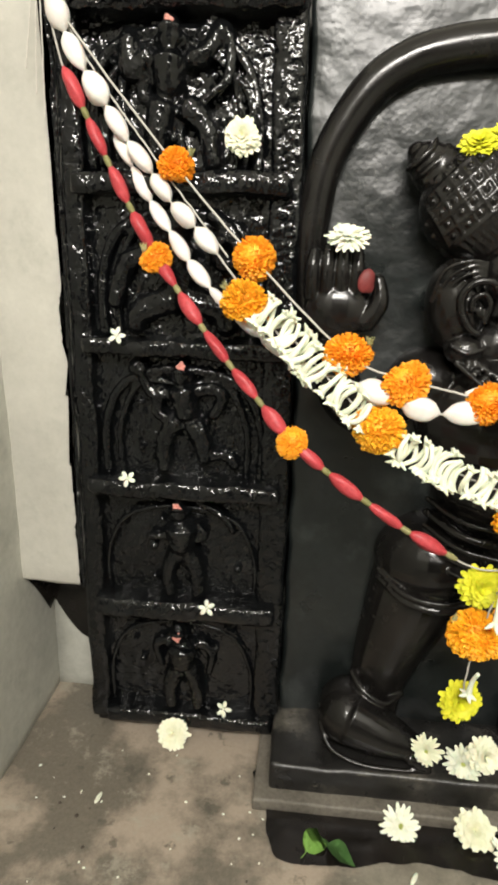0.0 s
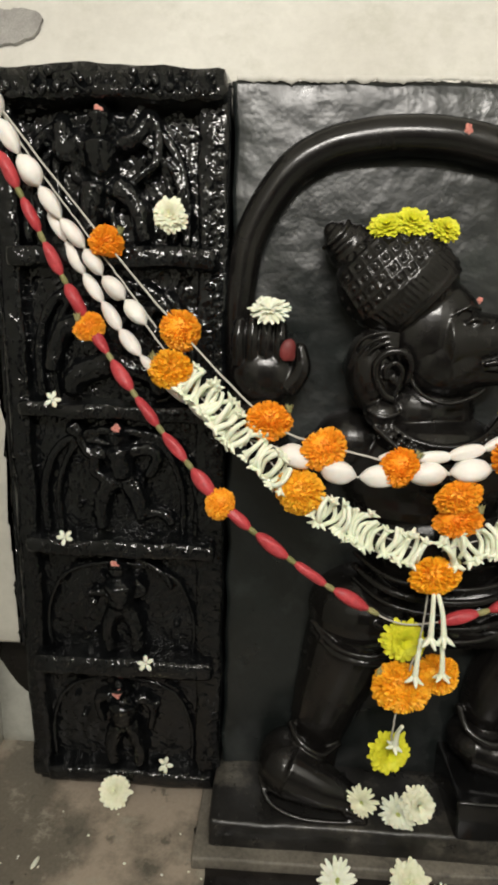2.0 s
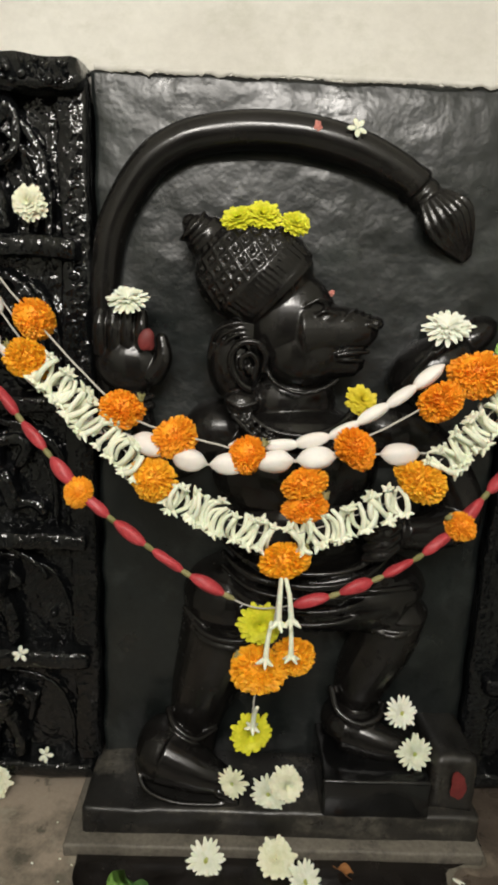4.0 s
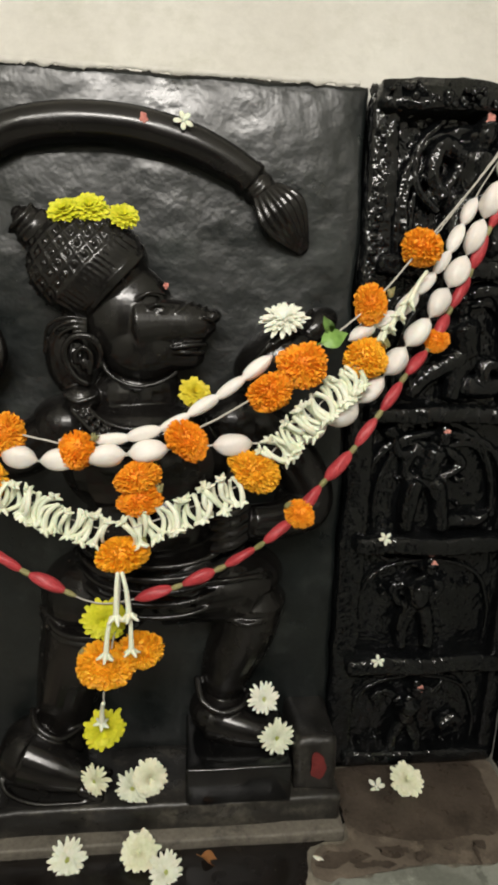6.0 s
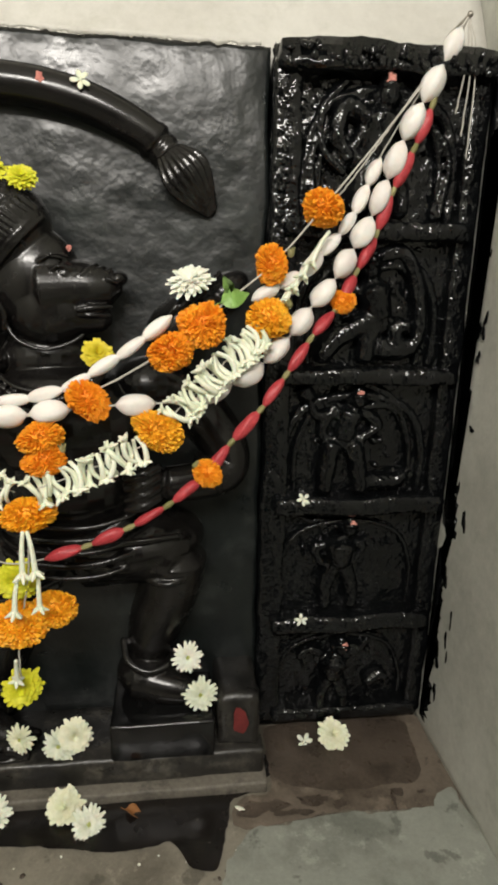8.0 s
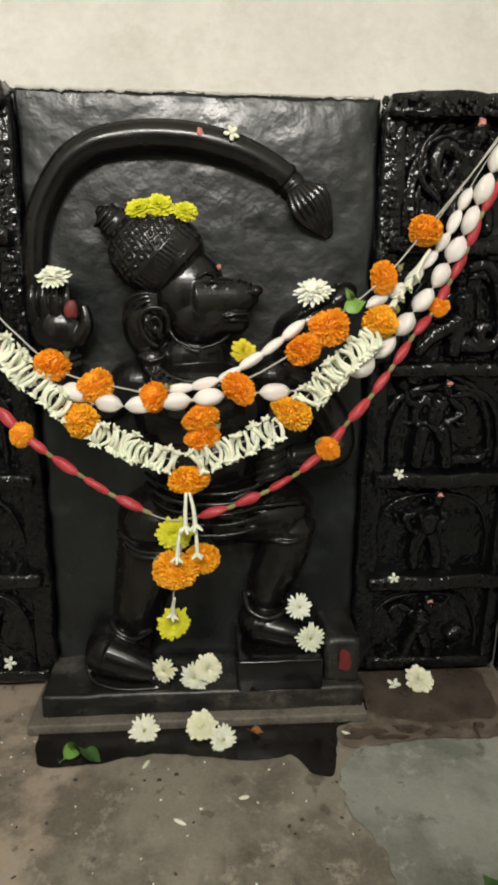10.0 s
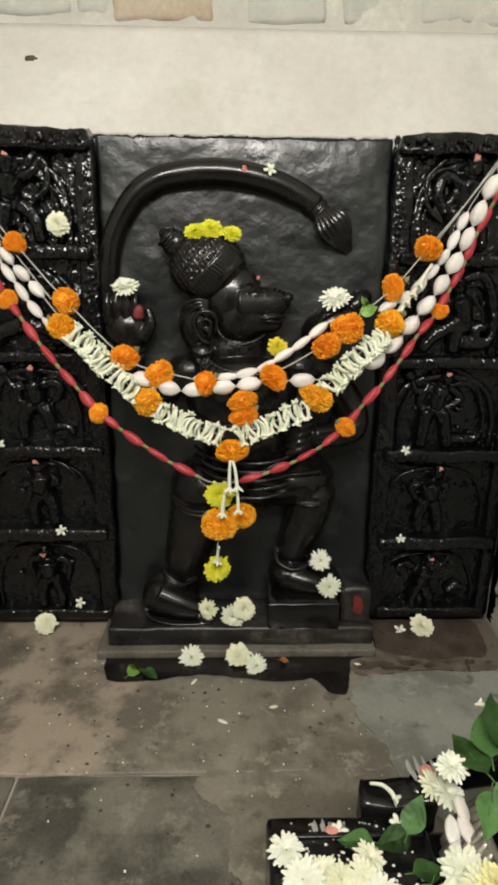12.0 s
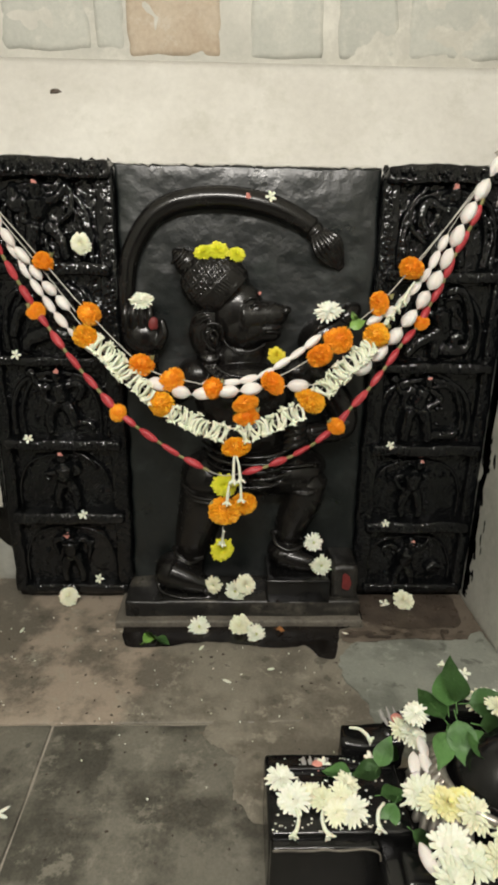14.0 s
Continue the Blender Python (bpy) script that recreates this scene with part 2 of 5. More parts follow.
def rough_box(bm, x0, x1, y0, y1, z0, z1, step=0.03, amp=0.004, bev=0.006, seed=0.0):
    """A worn block: subdivided faces, rounded edges, uneven all over."""
    tmp = bmesh.new()
    box(tmp, x0, x1, y0, y1, z0, z1, bev, 2)
    for axis, lo, hi in ((0, x0, x1), (1, y0, y1), (2, z0, z1)):
        n = int((hi - lo) / step)
        for i in range(1, n):
            co, no = [0, 0, 0], [0, 0, 0]
            co[axis], no[axis] = lo + (hi - lo) * i / n, 1
            bmesh.ops.bisect_plane(tmp, geom=tmp.verts[:] + tmp.edges[:] + tmp.faces[:], plane_co=co, plane_no=no)
    for v in tmp.verts:
        v.co += noise.noise_vector(v.co * 14 + Vector((seed, 0, 0))) * amp + noise.noise_vector(v.co * 45 + Vector((0, seed, 0))) * amp * 0.4
    me = bpy.data.meshes.new("tmp")
    tmp.to_mesh(me)
    tmp.free()
    bm.from_mesh(me)
    bpy.data.meshes.remove(me)
    return bm


def ell(bm, c, r, rot=(0, 0, 0), seg=28, rings=18):
    m = pose(*c, *rot) @ Matrix.Diagonal((*r, 1))
    bmesh.ops.create_uvsphere(bm, u_segments=seg, v_segments=rings, radius=1, matrix=m)
    return bm


def glide(pts, n):
    """n + 1 points of a smooth curve through pts."""
    p = [Vector(q) for q in pts]
    if len(p) == 2:
        return [p[0].lerp(p[1], i / n) for i in range(n + 1)]
    out = []
    for i in range(n + 1):
        u = i / n * (len(p) - 1)
        k = min(int(u), len(p) - 2)
        f = u - k
        a, b = p[k], p[k + 1]
        z, c = p[max(k - 1, 0)], p[min(k + 2, len(p) - 1)]
        out.append(0.5 * ((2 * a) + (b - z) * f + (2 * z - 5 * a + 4 * b - c) * f * f + (3 * a - z - 3 * b + c) * f ** 3))
    return out


def tube(bm, pts, radii, seg=10, n=None, flat=1.0):
    """A swept tube with round ends; radii follow the points; flat squeezes it along y."""
    n = n or max(6, 5 * (len(pts) - 1))
    if max(radii if isinstance(radii, (list, tuple)) else [radii]) > 0.02:
        seg = max(seg, 28)
    line = glide(pts, n)
    rad = [v.x for v in glide([(r, 0, 0) for r in (radii if isinstance(radii, (list, tuple)) else [radii] * len(pts))], n)]
    line = [line[0] + (line[0] - line[1]).normalized() * rad[0] * 0.6] + line + [line[-1] + (line[-1] - line[-2]).normalized() * rad[-1] * 0.6]
    rad = [rad[0] * 0.35] + rad + [rad[-1] * 0.35]
    rows, up = [], Vector((0, 1, 0.01))
    for i, p in enumerate(line):
        d = (line[min(i + 1, len(line) - 1)] - line[max(i - 1, 0)]).normalized()
        if abs(d.dot(up)) > 0.97:
            up = Vector((1, 0, 0.02))
        s = d.cross(up).normalized()
        w = s.cross(d).normalized()
        up = w
        rows.append([bm.verts.new(p + (s * math.cos(a) + w * flat * math.sin(a)) * max(rad[i], 1e-4)) for a in [2 * math.pi * k / seg for k in range(seg)]])
    for a, b in zip(rows, rows[1:]):
        for k in range(seg):
            bm.faces.new((a[k], a[(k + 1) % seg], b[(k + 1) % seg], b[k]))
    bm.faces.new(rows[0])
    bm.faces.new(rows[-1][::-1])
    return bm


def along(a, b, roll=0.0):
    """A pose at a's middle to b, whose x axis runs from a to b."""
    a, b = Vector(a), Vector(b)
    q = (b - a).to_track_quat("X", "Z")
    return Matrix.LocRotScale((a + b) / 2, q, None) @ pose(0, 0, 0, roll)


def blot(rng, cx, cy, rx, ry, n=36, rag=0.25):
    """The outline of an irregular patch."""
    ph = [rng.uniform(0, 6.28) for _ in range(5)]
    out = []
    for i in range(n):
        a = 2 * math.pi * i / n
        k = 1 + rag * sum(math.sin((j + 2) * a + ph[j]) / (j + 1.5) for j in range(5)) + rng.uniform(-0.05, 0.05) * rag * 3
        out.append((cx + rx * k * math.cos(a), cy + ry * k * math.sin(a)))
    return out


def patch(outline, m, thick=0.002):
    """A thin irregular layer, lying in the xy plane of m."""
    bm = bmesh.new()
    vs = [bm.verts.new(m @ Vector((x, y, thick))) for x, y in outline]
    ring = [bm.verts.new(m @ Vector((x, y, 0))) for x, y in outline]
    f = bm.faces.new(vs)
    for i in range(len(vs)):
        j = (i + 1) % len(vs)
        bm.faces.new((ring[i], ring[j], vs[j], vs[i]))
    bmesh.ops.triangulate(bm, faces=[f])
    return bm


# ---- the alcove ----
XL, XR = -0.775, 0.667          # side walls
SLOPE_Z, SLOPE_Y, LEDGE_Z = 1.435, 0.16, 1.19
rng = random.Random(7)


def grid_wall(name, corner, u, v, nu, nv, thick, mat, label, amp=0.004):
    """A wall sheet with thickness: corner, its two edges as vectors."""
    corner, u, v = Vector(corner), Vector(u), Vector(v)
    n = u.cross(v).normalized()
    bm = bmesh.new()
    front = [[None] * (nu + 1) for _ in range(nv + 1)]
    for j in range(nv + 1):
        for i in range(nu + 1):
            p = corner + u * (i / nu) + v * (j / nv)
            edge = 0 if i in (0, nu) or j in (0, nv) else 1
            front[j][i] = bm.verts.new(p + n * (noise.noise(p * 5) * amp + noise.noise(p * 19) * amp * 0.4) * edge)
    for j in range(nv):
        for i in range(nu):
            bm.faces.new((front[j][i], front[j][i + 1], front[j + 1][i + 1], front[j + 1][i]))
    back = [bm.verts.new(p - n * thick) for p in (corner, corner + u, corner + u + v, corner + v)]
    bm.faces.new(back[::-1])
    rim = [front[0], [r[-1] for r in front], front[-1][::-1], [r[0] for r in front][::-1]]
    for k, side in enumerate(rim):
        bm.faces.new([*side[::-1], back[k], back[(k + 1) % 4]])
    return solo(name, bm, mat, label, "wall", "structure", smooth=True)


# back wall: upright foot behind the reliefs, a sloping plaster shoulder, and the upper wall set back
grid_wall("wall_north_shoulder", (XL, 0.024, LEDGE_Z - 0.014), (XR - XL, 0, 0), (0, SLOPE_Y - 0.024, SLOPE_Z - LEDGE_Z + 0.014), 60, 14, 0.1, M_PLASTER,
          "sloping cream limewashed plaster shoulder above the black reliefs", 0.003)
grid_wall("wall_north", (XL, SLOPE_Y + 0.012, SLOPE_Z - 0.03), (XR - XL, 0, 0), (0, 0, 1.2), 70, 60, 0.15, M_UPPER,
          "limewashed stone wall with blocks showing through", 0.006)
grid_wall("wall_north_foot", (XL, 0.115, -0.02), (XR - XL, 0, 0), (0, 0, 1.22), 30, 30, 0.15, M_GREYWALL, "plain wall behind the carved panels")
grid_wall("wall_east", (XR, 0.3, -0.02), (0, -3.3, 0), (0, 0, 2.65), 90, 70, 0.12, M_GREYWALL, "grey-green painted plaster side wall with scuffs")
grid_wall("wall_west", (XL, -3.0, -0.02), (0, 3.3, 0), (0, 0, 2.65), 90, 70, 0.12, M_GREYWALL, "grey-green painted plaster side wall, stained")
grid_wall("wall_south", (XR, -3.0, -0.02), (XL - XR, 0, 0), (0, 0, 2.65), 20, 20, 0.12, M_PLASTER, "plain rear wall")
# unseen dark sheet, added so the lower slab reflects dark and its top bright
grid_wall("wall_south_dark_backing", (XR, -2.985, -0.02), (XL - XR, 0, 0), (0, 0, 1.1), 10, 10, 0.012, M_DARK_BACKING, "unseen dark sheet added to darken low reflections in the slab")
solo("ceiling", box(bmesh.new(), XL - 0.1, XR + 0.1, -3.1, 0.35, 2.62, 2.74), M_PLASTER, "plain white ceiling", "ceiling", "structure")

# plaster pier in the west corner, broken off above the floor
pier = solo("pier", rough_box(bmesh.new(), XL - 0.02, -0.664, 0.002, 0.112, 0.3, 1.195, 0.035, 0.004, 0.008, 3.0), M_PIER,
            "cream plaster pier ending above the floor", "pier", "structure", smooth=True)

# stones of the upper wall
stones = [(-0.77, -0.615, M_STONE_GREY), (-0.6, -0.385, M_STONE_GREY), (-0.372, -0.298, M_STONE_GREY), (-0.296, -0.062, M_STONE_TAN), (0.005, 0.19, M_STONE_GREY), (0.222, 0.372, M_STONE_GREY), (0.395, 0.645, M_STONE_GREY)]
upper = bpy.data.objects["wall_north"]
for i, (x0, x1, mat) in enumerate(stones):
    for z0, z1 in ((1.452, 1.60), (1.625, 1.80)):
        dx = 0.0 if z0 < 1.5 else 0.09
        x2, x3 = max(x0 + dx, XL + 0.01), min(x1 + dx, XR - 0.01)
        if x3 - x2 > 0.06:
            part("stone", rough_box(bmesh.new(), x2, x3, SLOPE_Y + 0.0082, SLOPE_Y + 0.06, z0 + rng.uniform(-0.006, 0.008), z1, 0.022, 0.008, 0.014, i * 2.7 + z0), mat if z0 < 1.5 else M_STONE_GREY, upper)

# ---- floor ----
ground = solo("floor", box(bmesh.new(), XL - 0.05, XR + 0.05, -3.05, 0.2, -0.08, -0.006), M_MORTAR, "pale mortar bed under worn stone flags", "floor", "structure")
flags = [(-0.78, 0.67, -0.478, 0.12, M_FLOOR_PALE), 
         (-0.78, -0.425, -1.15, -0.482, M_FLOOR), (-0.42, 0.67, -1.15, -0.484, M_FLOOR),
         (-0.78, -0.1, -1.8, -1.156, M_FLOOR), (-0.095, 0.67, -1.8, -1.156, M_FLOOR_GREEN), (-0.78, 0.67, -3.0, -1.806, M_FLOOR)]
for i, (x0, x1, y0, y1, mat) in enumerate(flags):
    part("flagstone", rough_box(bmesh.new(), x0, x1, y0, y1, -0.05, 0.0, 0.045, 0.0022, 0.004, i * 3.1), mat, ground)


rim_pts = [(0.245, -0.285), (0.262, -0.25), (0.3, -0.205), (0.34, -0.208), (0.38, -0.2), (0.46, -0.194), (0.53, -0.2), (0.6, -0.196), (0.662, -0.19), (0.664, -0.62), (0.5, -0.63), (0.36, -0.6), (0.3, -0.52), (0.285, -0.42), (0.25, -0.35)]
rim_fine = [(p.x + 0.012 * noise.noise(p * 40), p.y + 0.007 * noise.noise(p * 55 + Vector((3, 0, 0)))) for p in glide([(x, y, 0) for x, y in rim_pts] + [(*rim_pts[0], 0)], 120)[:-1]]
part("flagstone", patch(rim_fine, pose(0, 0, 0.0005), 0.004), M_FLOOR_GREEN, ground, "large pale grey-green flagstone", False)


def ragged(pts, amp=0.004, n=150):
    """A closed outline through pts, smoothed and then frayed."""
    line = glide([(x, y, 0) for x, y in pts] + [(*pts[0], 0)], n)[:-1]
    return [(p.x + amp * noise.noise(p * 42) + 0.5 * amp * noise.noise(p * 140), p.y + amp * noise.noise(p * 38 + Vector((5, 0, 0))) + 0.5 * amp * noise.noise(p * 150 + Vector((9, 0, 0)))) for p in line]


def stain(name, outline, mat, label, z=0.003):
    return solo(name, patch(outline, pose(0, 0, z), 0.0006), mat, label, "stain", "structure")


# pale wear running over the joint beside the offering stone
worn = [(-0.06, -0.475), (0.1, -0.478), (0.3, -0.476), (0.664, -0.474), (0.664, -0.6), (0.64, -0.76), (0.4, -0.74), (0.2, -0.72), (0.04, -0.73), (-0.03, -0.66), (-0.02, -0.58), (-0.09, -0.52)]
stain("worn_patch", ragged(worn, 0.012), M_FLOOR_PALE, "pale worn patch on the floor stones", 0.0022)
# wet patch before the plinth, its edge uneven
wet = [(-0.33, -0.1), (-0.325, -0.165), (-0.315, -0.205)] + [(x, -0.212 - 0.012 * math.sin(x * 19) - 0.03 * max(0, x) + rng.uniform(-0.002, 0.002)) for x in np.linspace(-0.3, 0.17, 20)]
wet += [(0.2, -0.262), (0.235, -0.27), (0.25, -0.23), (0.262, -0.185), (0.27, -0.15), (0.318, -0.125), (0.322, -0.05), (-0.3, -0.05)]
wet_patch = stain("wet_patch", ragged(wet, 0.003, 200), M_WET_AND_SHADE, "black wet patch on the floor before the plinth")
strip = [(0.345, 0.015), (0.342, -0.1), (0.335, -0.14), (0.285, -0.15), (0.268, -0.185), (0.285, -0.208), (0.34, -0.203), (0.45, -0.19), (0.55, -0.195), (0.664, -0.186), (0.664, -0.05), (0.66, 0.018), (0.5, 0.02)]
stain("cement_strip", ragged(strip, 0.004), M_FLOOR_BROWN, "red-brown cement strip along the foot of the reliefs", 0.0036)
damp = [(0.345, -0.03), (0.346, -0.09), (0.36, -0.122), (0.4, -0.138), (0.45, -0.146), (0.5, -0.15), (0.55, -0.142), (0.595, -0.145), (0.62, -0.115), (0.63, -0.04), (0.62, 0.01), (0.5, 0.016), (0.36, 0.014)]
stain("damp_patch", ragged(damp, 0.004), M_WETBROWN, "damp brown patch along the foot of the relief", 0.0048)
for i, (cx, cy, rx, ry) in enumerate(((0.32, -0.172, 0.04, 0.014), (0.41, -0.166, 0.03, 0.008), (0.56, -0.166, 0.012, 0.009), (0.545, -0.182, 0.004, 0.012), (0.505, -0.168, 0.008, 0.006), (0.6, -0.17, 0.006, 0.004), (0.365, -0.19, 0.03, 0.007), (0.45, -0.184, 0.014, 0.005))):
    stain("damp_patch", ragged(blot(rng, cx, cy, rx, ry, 14, 0.35), 0.006, 70), M_WETBROWN, "dark damp blot on the floor stone", 0.0058 + 0.0009 * i)

# ---- plinth ----
plinth = thing("plinth", (0, -0.05, 0), "worn black stone plinth with chipped pale edges", "plinth")
part("foot_slab", rough_box(bmesh.new(), -0.35, 0.334, -0.137, 0.06, 0.0, 0.022, 0.03, 0.0022, 0.004, 1.0), M_WORN, plinth, "worn pale lower course")
part("step", rough_box(bmesh.new(), -0.326, 0.33, -0.114, 0.06, 0.018, 0.07, 0.03, 0.003, 0.008, 2.0), M_PLINTH, plinth)
part("foot_rest", rough_box(bmesh.new(), 0.066, 0.243, -0.113, 0.05, 0.062, 0.136, 0.03, 0.0015, 0.005, 4.0), M_POLISH, plinth, "glossy black block under the front foot")
part("broken_block", rough_box(bmesh.new(), 0.25, 0.322, -0.098, 0.05, 0.062, 0.168, 0.014, 0.008, 0.012, 5.0), M_PLINTH, plinth, "chipped block with a dark red smear")

# ---- centre slab ----
bm = bmesh.new()
rough_box(bm, -0.316, 0.326, 0.02, 0.11, 0.06, 1.19, 0.03, 0.005, 0.008, 6.0)
slab = solo("back_slab", bm, M_SLAB, "dark grey-black stone slab behind the carved idol", "stone slab", smooth=True)


# ---- carved idol: one mesh, fused ----
def idol():
    bm = bmesh.new()
    # tail
    tube(bm, [(-0.29, 0.03, 0.7), (-0.3, 0.024, 0.8), (-0.301, 0.018, 0.86), (-0.298, 0.014, 0.908), (-0.283, 0.01, 0.986), (-0.237, 0.006, 1.061), (-0.187, 0.004, 1.096), (-0.131, 0.004, 1.111), (-0.07, 0.004, 1.116), (-0.005, 0.004, 1.112),
              (0.06, 0.006, 1.098), (0.116, 0.01, 1.076), (0.156, 0.014, 1.055)], [0.022, 0.022, 0.022, 0.0225, 0.024, 0.0255, 0.0265, 0.0268, 0.0272, 0.0275, 0.0275, 0.0265, 0.0245], 28, 72)
    for k, r in ((0.0, 0.0285), (0.014, 0.026)):
        tube(bm, [(0.15 + k, 0.018, 1.058 - k * 0.9), (0.157 + k, 0.018, 1.052 - k * 0.9)], r, 18, 4)
    tube(bm, [(0.17, 0.018, 1.04), (0.188, 0.012, 1.022), (0.21, 0.014, 0.996), (0.231, 0.022, 0.97), (0.243, 0.03, 0.95)], [0.02, 0.031, 0.03, 0.019, 0.005], 18, 24)
    for k in range(-3, 4):
        o = k * 0.0085
        tube(bm, [(0.176 + o * 0.6, -0.012 + abs(k) * 0.003, 1.036 + o * 0.4), (0.203 + o, -0.023 + abs(k) * 0.004, 1.004 + o * 0.8), (0.24 + o * 0.2, 0.014, 0.956 + o * 0.2)], [0.004, 0.0052, 0.003], 6, 10)
    # cap: a round dome behind a slanting brim, netted, with a knot of hair at the back
    cx, cy, cz, rx, ry, rz = -0.076, -0.025, 0.922, 0.0855, 0.064, 0.0755
    ell(bm, (cx, cy, cz), (rx, ry, rz), seg=48, rings=32)

    def cap_y(x, z):
        u = ((x - cx) / rx) ** 2 + ((z - cz) / rz) ** 2
        return cy - ry * math.sqrt(1 - u) if u < 0.985 else None

    def over_cap(a0, b0, a1, b1, rad):
        """A raised line on the cap, in steps along the brim (a) and up from it (b)."""
        pts = []
        for f in np.linspace(0, 1, 15):
            a, b = a0 + (a1 - a0) * f, b0 + (b1 - b0) * f
            x, z = -0.0345 + 0.683 * a - 0.731 * b, 0.8965 + 0.731 * a + 0.683 * b
            y = cap_y(x, z)
            if y is not None:
                pts.append((x, y - 0.001, z))
        if len(pts) > 3:
            tube(bm, pts, rad, 6, 24)
    for k in range(9):
        over_cap(-0.1, 0.046 + 0.0165 * k, 0.09, 0.041 + 0.0165 * k, 0.0021)
        over_cap(-0.1 + 0.0185 * k, 0.044, -0.072 + 0.0185 * k, 0.17, 0.0021)
        for q in range(8):
            a, b = -0.089 + 0.0185 * k + 0.0037 * q, 0.0535 + 0.0163 * q
            x, z = -0.0345 + 0.683 * a - 0.731 * b, 0.8965 + 0.731 * a + 0.683 * b
            y = cap_y(x, z)
            if y is not None:
                ell(bm, (x, y - 0.001, z), (0.0033, 0.0035, 0.0033), seg=8, rings=5)
    for k in range(17):
        over_cap(-0.066 + 0.0078 * k, 0.016, -0.07 + 0.0078 * k, 0.04, 0.0034)
    over_cap(-0.075, 0.0425, 0.06, 0.0425, 0.003)
    for k in range(4):
        over_cap(0.03 + 0.006 * k, 0.04 + 0.004 * k, 0.062 - 0.004 * k, 0.05 + 0.012 * k, 0.003)
    over_cap(-0.068, 0.002, 0.064, 0.002, 0.0055)
    over_cap(-0.07, 0.013, 0.064, 0.013, 0.0032)
    for k in range(30):
        a, b = -0.066 + 0.0044 * k, 0.0075
        x, z = -0.0345 + 0.683 * a - 0.731 * b, 0.8965 + 0.731 * a + 0.683 * b
        y = cap_y(x, z)
        if y is not None:
            ell(bm, (x, y - 0.003, z), (0.0028, 0.0036, 0.0028), seg=8, rings=5)
    tube(bm, [(-0.112, -0.02, 0.948), (-0.142, -0.018, 0.966), (-0.166, -0.012, 0.984)], [0.036, 0.034, 0.022], 28, 14)
    ell(bm, (-0.168, -0.014, 0.988), (0.014, 0.016, 0.013))
    for k in range(4):
        c = Vector((-0.122 - 0.0135 * k, -0.018, 0.954 + 0.009 * k))
        w = 0.038 - 0.0035 * k
        tube(bm, [c + Vector((w * 0.5, -w * 0.5, w * 0.68)), c + Vector((w * 0.2, -w * 0.95, w * 0.15)), c + Vector((-w * 0.35, -w * 0.9, -w * 0.38)), c + Vector((-w * 0.66, -w * 0.3, -w * 0.62))], 0.004, 6, 16)
    # face, blunt muzzle, jaw ridge
    ell(bm, (-0.022, -0.026, 0.852), (0.07, 0.05, 0.078), seg=40, rings=28)
    ell(bm, (-0.002, -0.036, 0.815), (0.064, 0.042, 0.057), seg=40, rings=28)
    tube(bm, [(-0.005, -0.036, 0.84), (0.035, -0.036, 0.844), (0.068, -0.036, 0.845), (0.09, -0.036, 0.846)], [0.05, 0.04, 0.034, 0.026], 28, 20)
    tube(bm, [(0.0, -0.036, 0.802), (0.045, -0.036, 0.802), (0.078, -0.036, 0.799)], [0.042, 0.028, 0.019], 28, 16)
    ell(bm, (0.05, -0.036, 0.814), (0.036, 0.03, 0.02))
    ell(bm, (0.1, -0.036, 0.858), (0.014, 0.022, 0.011))
    tube(bm, [(0.101, -0.056, 0.85), (0.094, -0.062, 0.854), (0.086, -0.063, 0.858)], 0.003, 6, 10)
    tube(bm, [(0.044, -0.07, 0.813), (0.066, -0.068, 0.817), (0.092, -0.056, 0.818)], [0.003, 0.0045, 0.003], 8, 14)
    tube(bm, [(0.044, -0.066, 0.806), (0.066, -0.061, 0.806), (0.088, -0.048, 0.805)], [0.002, 0.004, 0.003], 8, 14)
    for k in range(3):
        tube(bm, [(0.05 + 0.011 * k, -0.069 + 0.003 * k, 0.862 - 0.003 * k), (0.062 + 0.011 * k, -0.06 + 0.003 * k, 0.872 - 0.003 * k), (0.072 + 0.01 * k, -0.046, 0.877 - 0.003 * k)], 0.0024, 6, 10)
    ell(bm, (0.026, -0.066, 0.862), (0.0135, 0.009, 0.008), (0, -8, 0))
    tube(bm, [(0.006, -0.071, 0.861), (0.022, -0.076, 0.873), (0.043, -0.066, 0.868)], 0.003, 6, 14)
    tube(bm, [(0.006, -0.071, 0.858), (0.024, -0.074, 0.85), (0.043, -0.066, 0.86)], 0.0026, 6, 14)
    tube(bm, [(-0.008, -0.071, 0.876), (0.014, -0.072, 0.889), (0.034, -0.06, 0.886)], 0.0028, 6, 14)
    tube(bm, [(-0.058, -0.066, 0.8), (-0.046, -0.072, 0.776), (-0.026, -0.074, 0.763), (0.0, -0.075, 0.758), (0.03, -0.07, 0.766), (0.05, -0.062, 0.778)], 0.0036, 8, 26)
    # side hair, ear with its whorl, ear ring
    ell(bm, (-0.1, -0.026, 0.797), (0.042, 0.046, 0.062), seg=36, rings=24)
    for k in range(4):
        tube(bm, [(-0.138 + 0.006 * k, -0.046, 0.8 - 0.006 * k), (-0.128 + 0.006 * k, -0.064, 0.838 - 0.008 * k), (-0.1 + 0.004 * k, -0.072, 0.852 - 0.007 * k), (-0.074, -0.068, 0.85 - 0.007 * k)], 0.003, 6, 16)
    tube(bm, [(-0.06, -0.066, 0.785), (-0.056, -0.074, 0.808), (-0.068, -0.08, 0.826), (-0.09, -0.08, 0.826), (-0.104, -0.076, 0.81), (-0.102, -0.073, 0.788), (-0.09, -0.072, 0.768), (-0.076, -0.07, 0.76)], 0.0052, 10, 36)
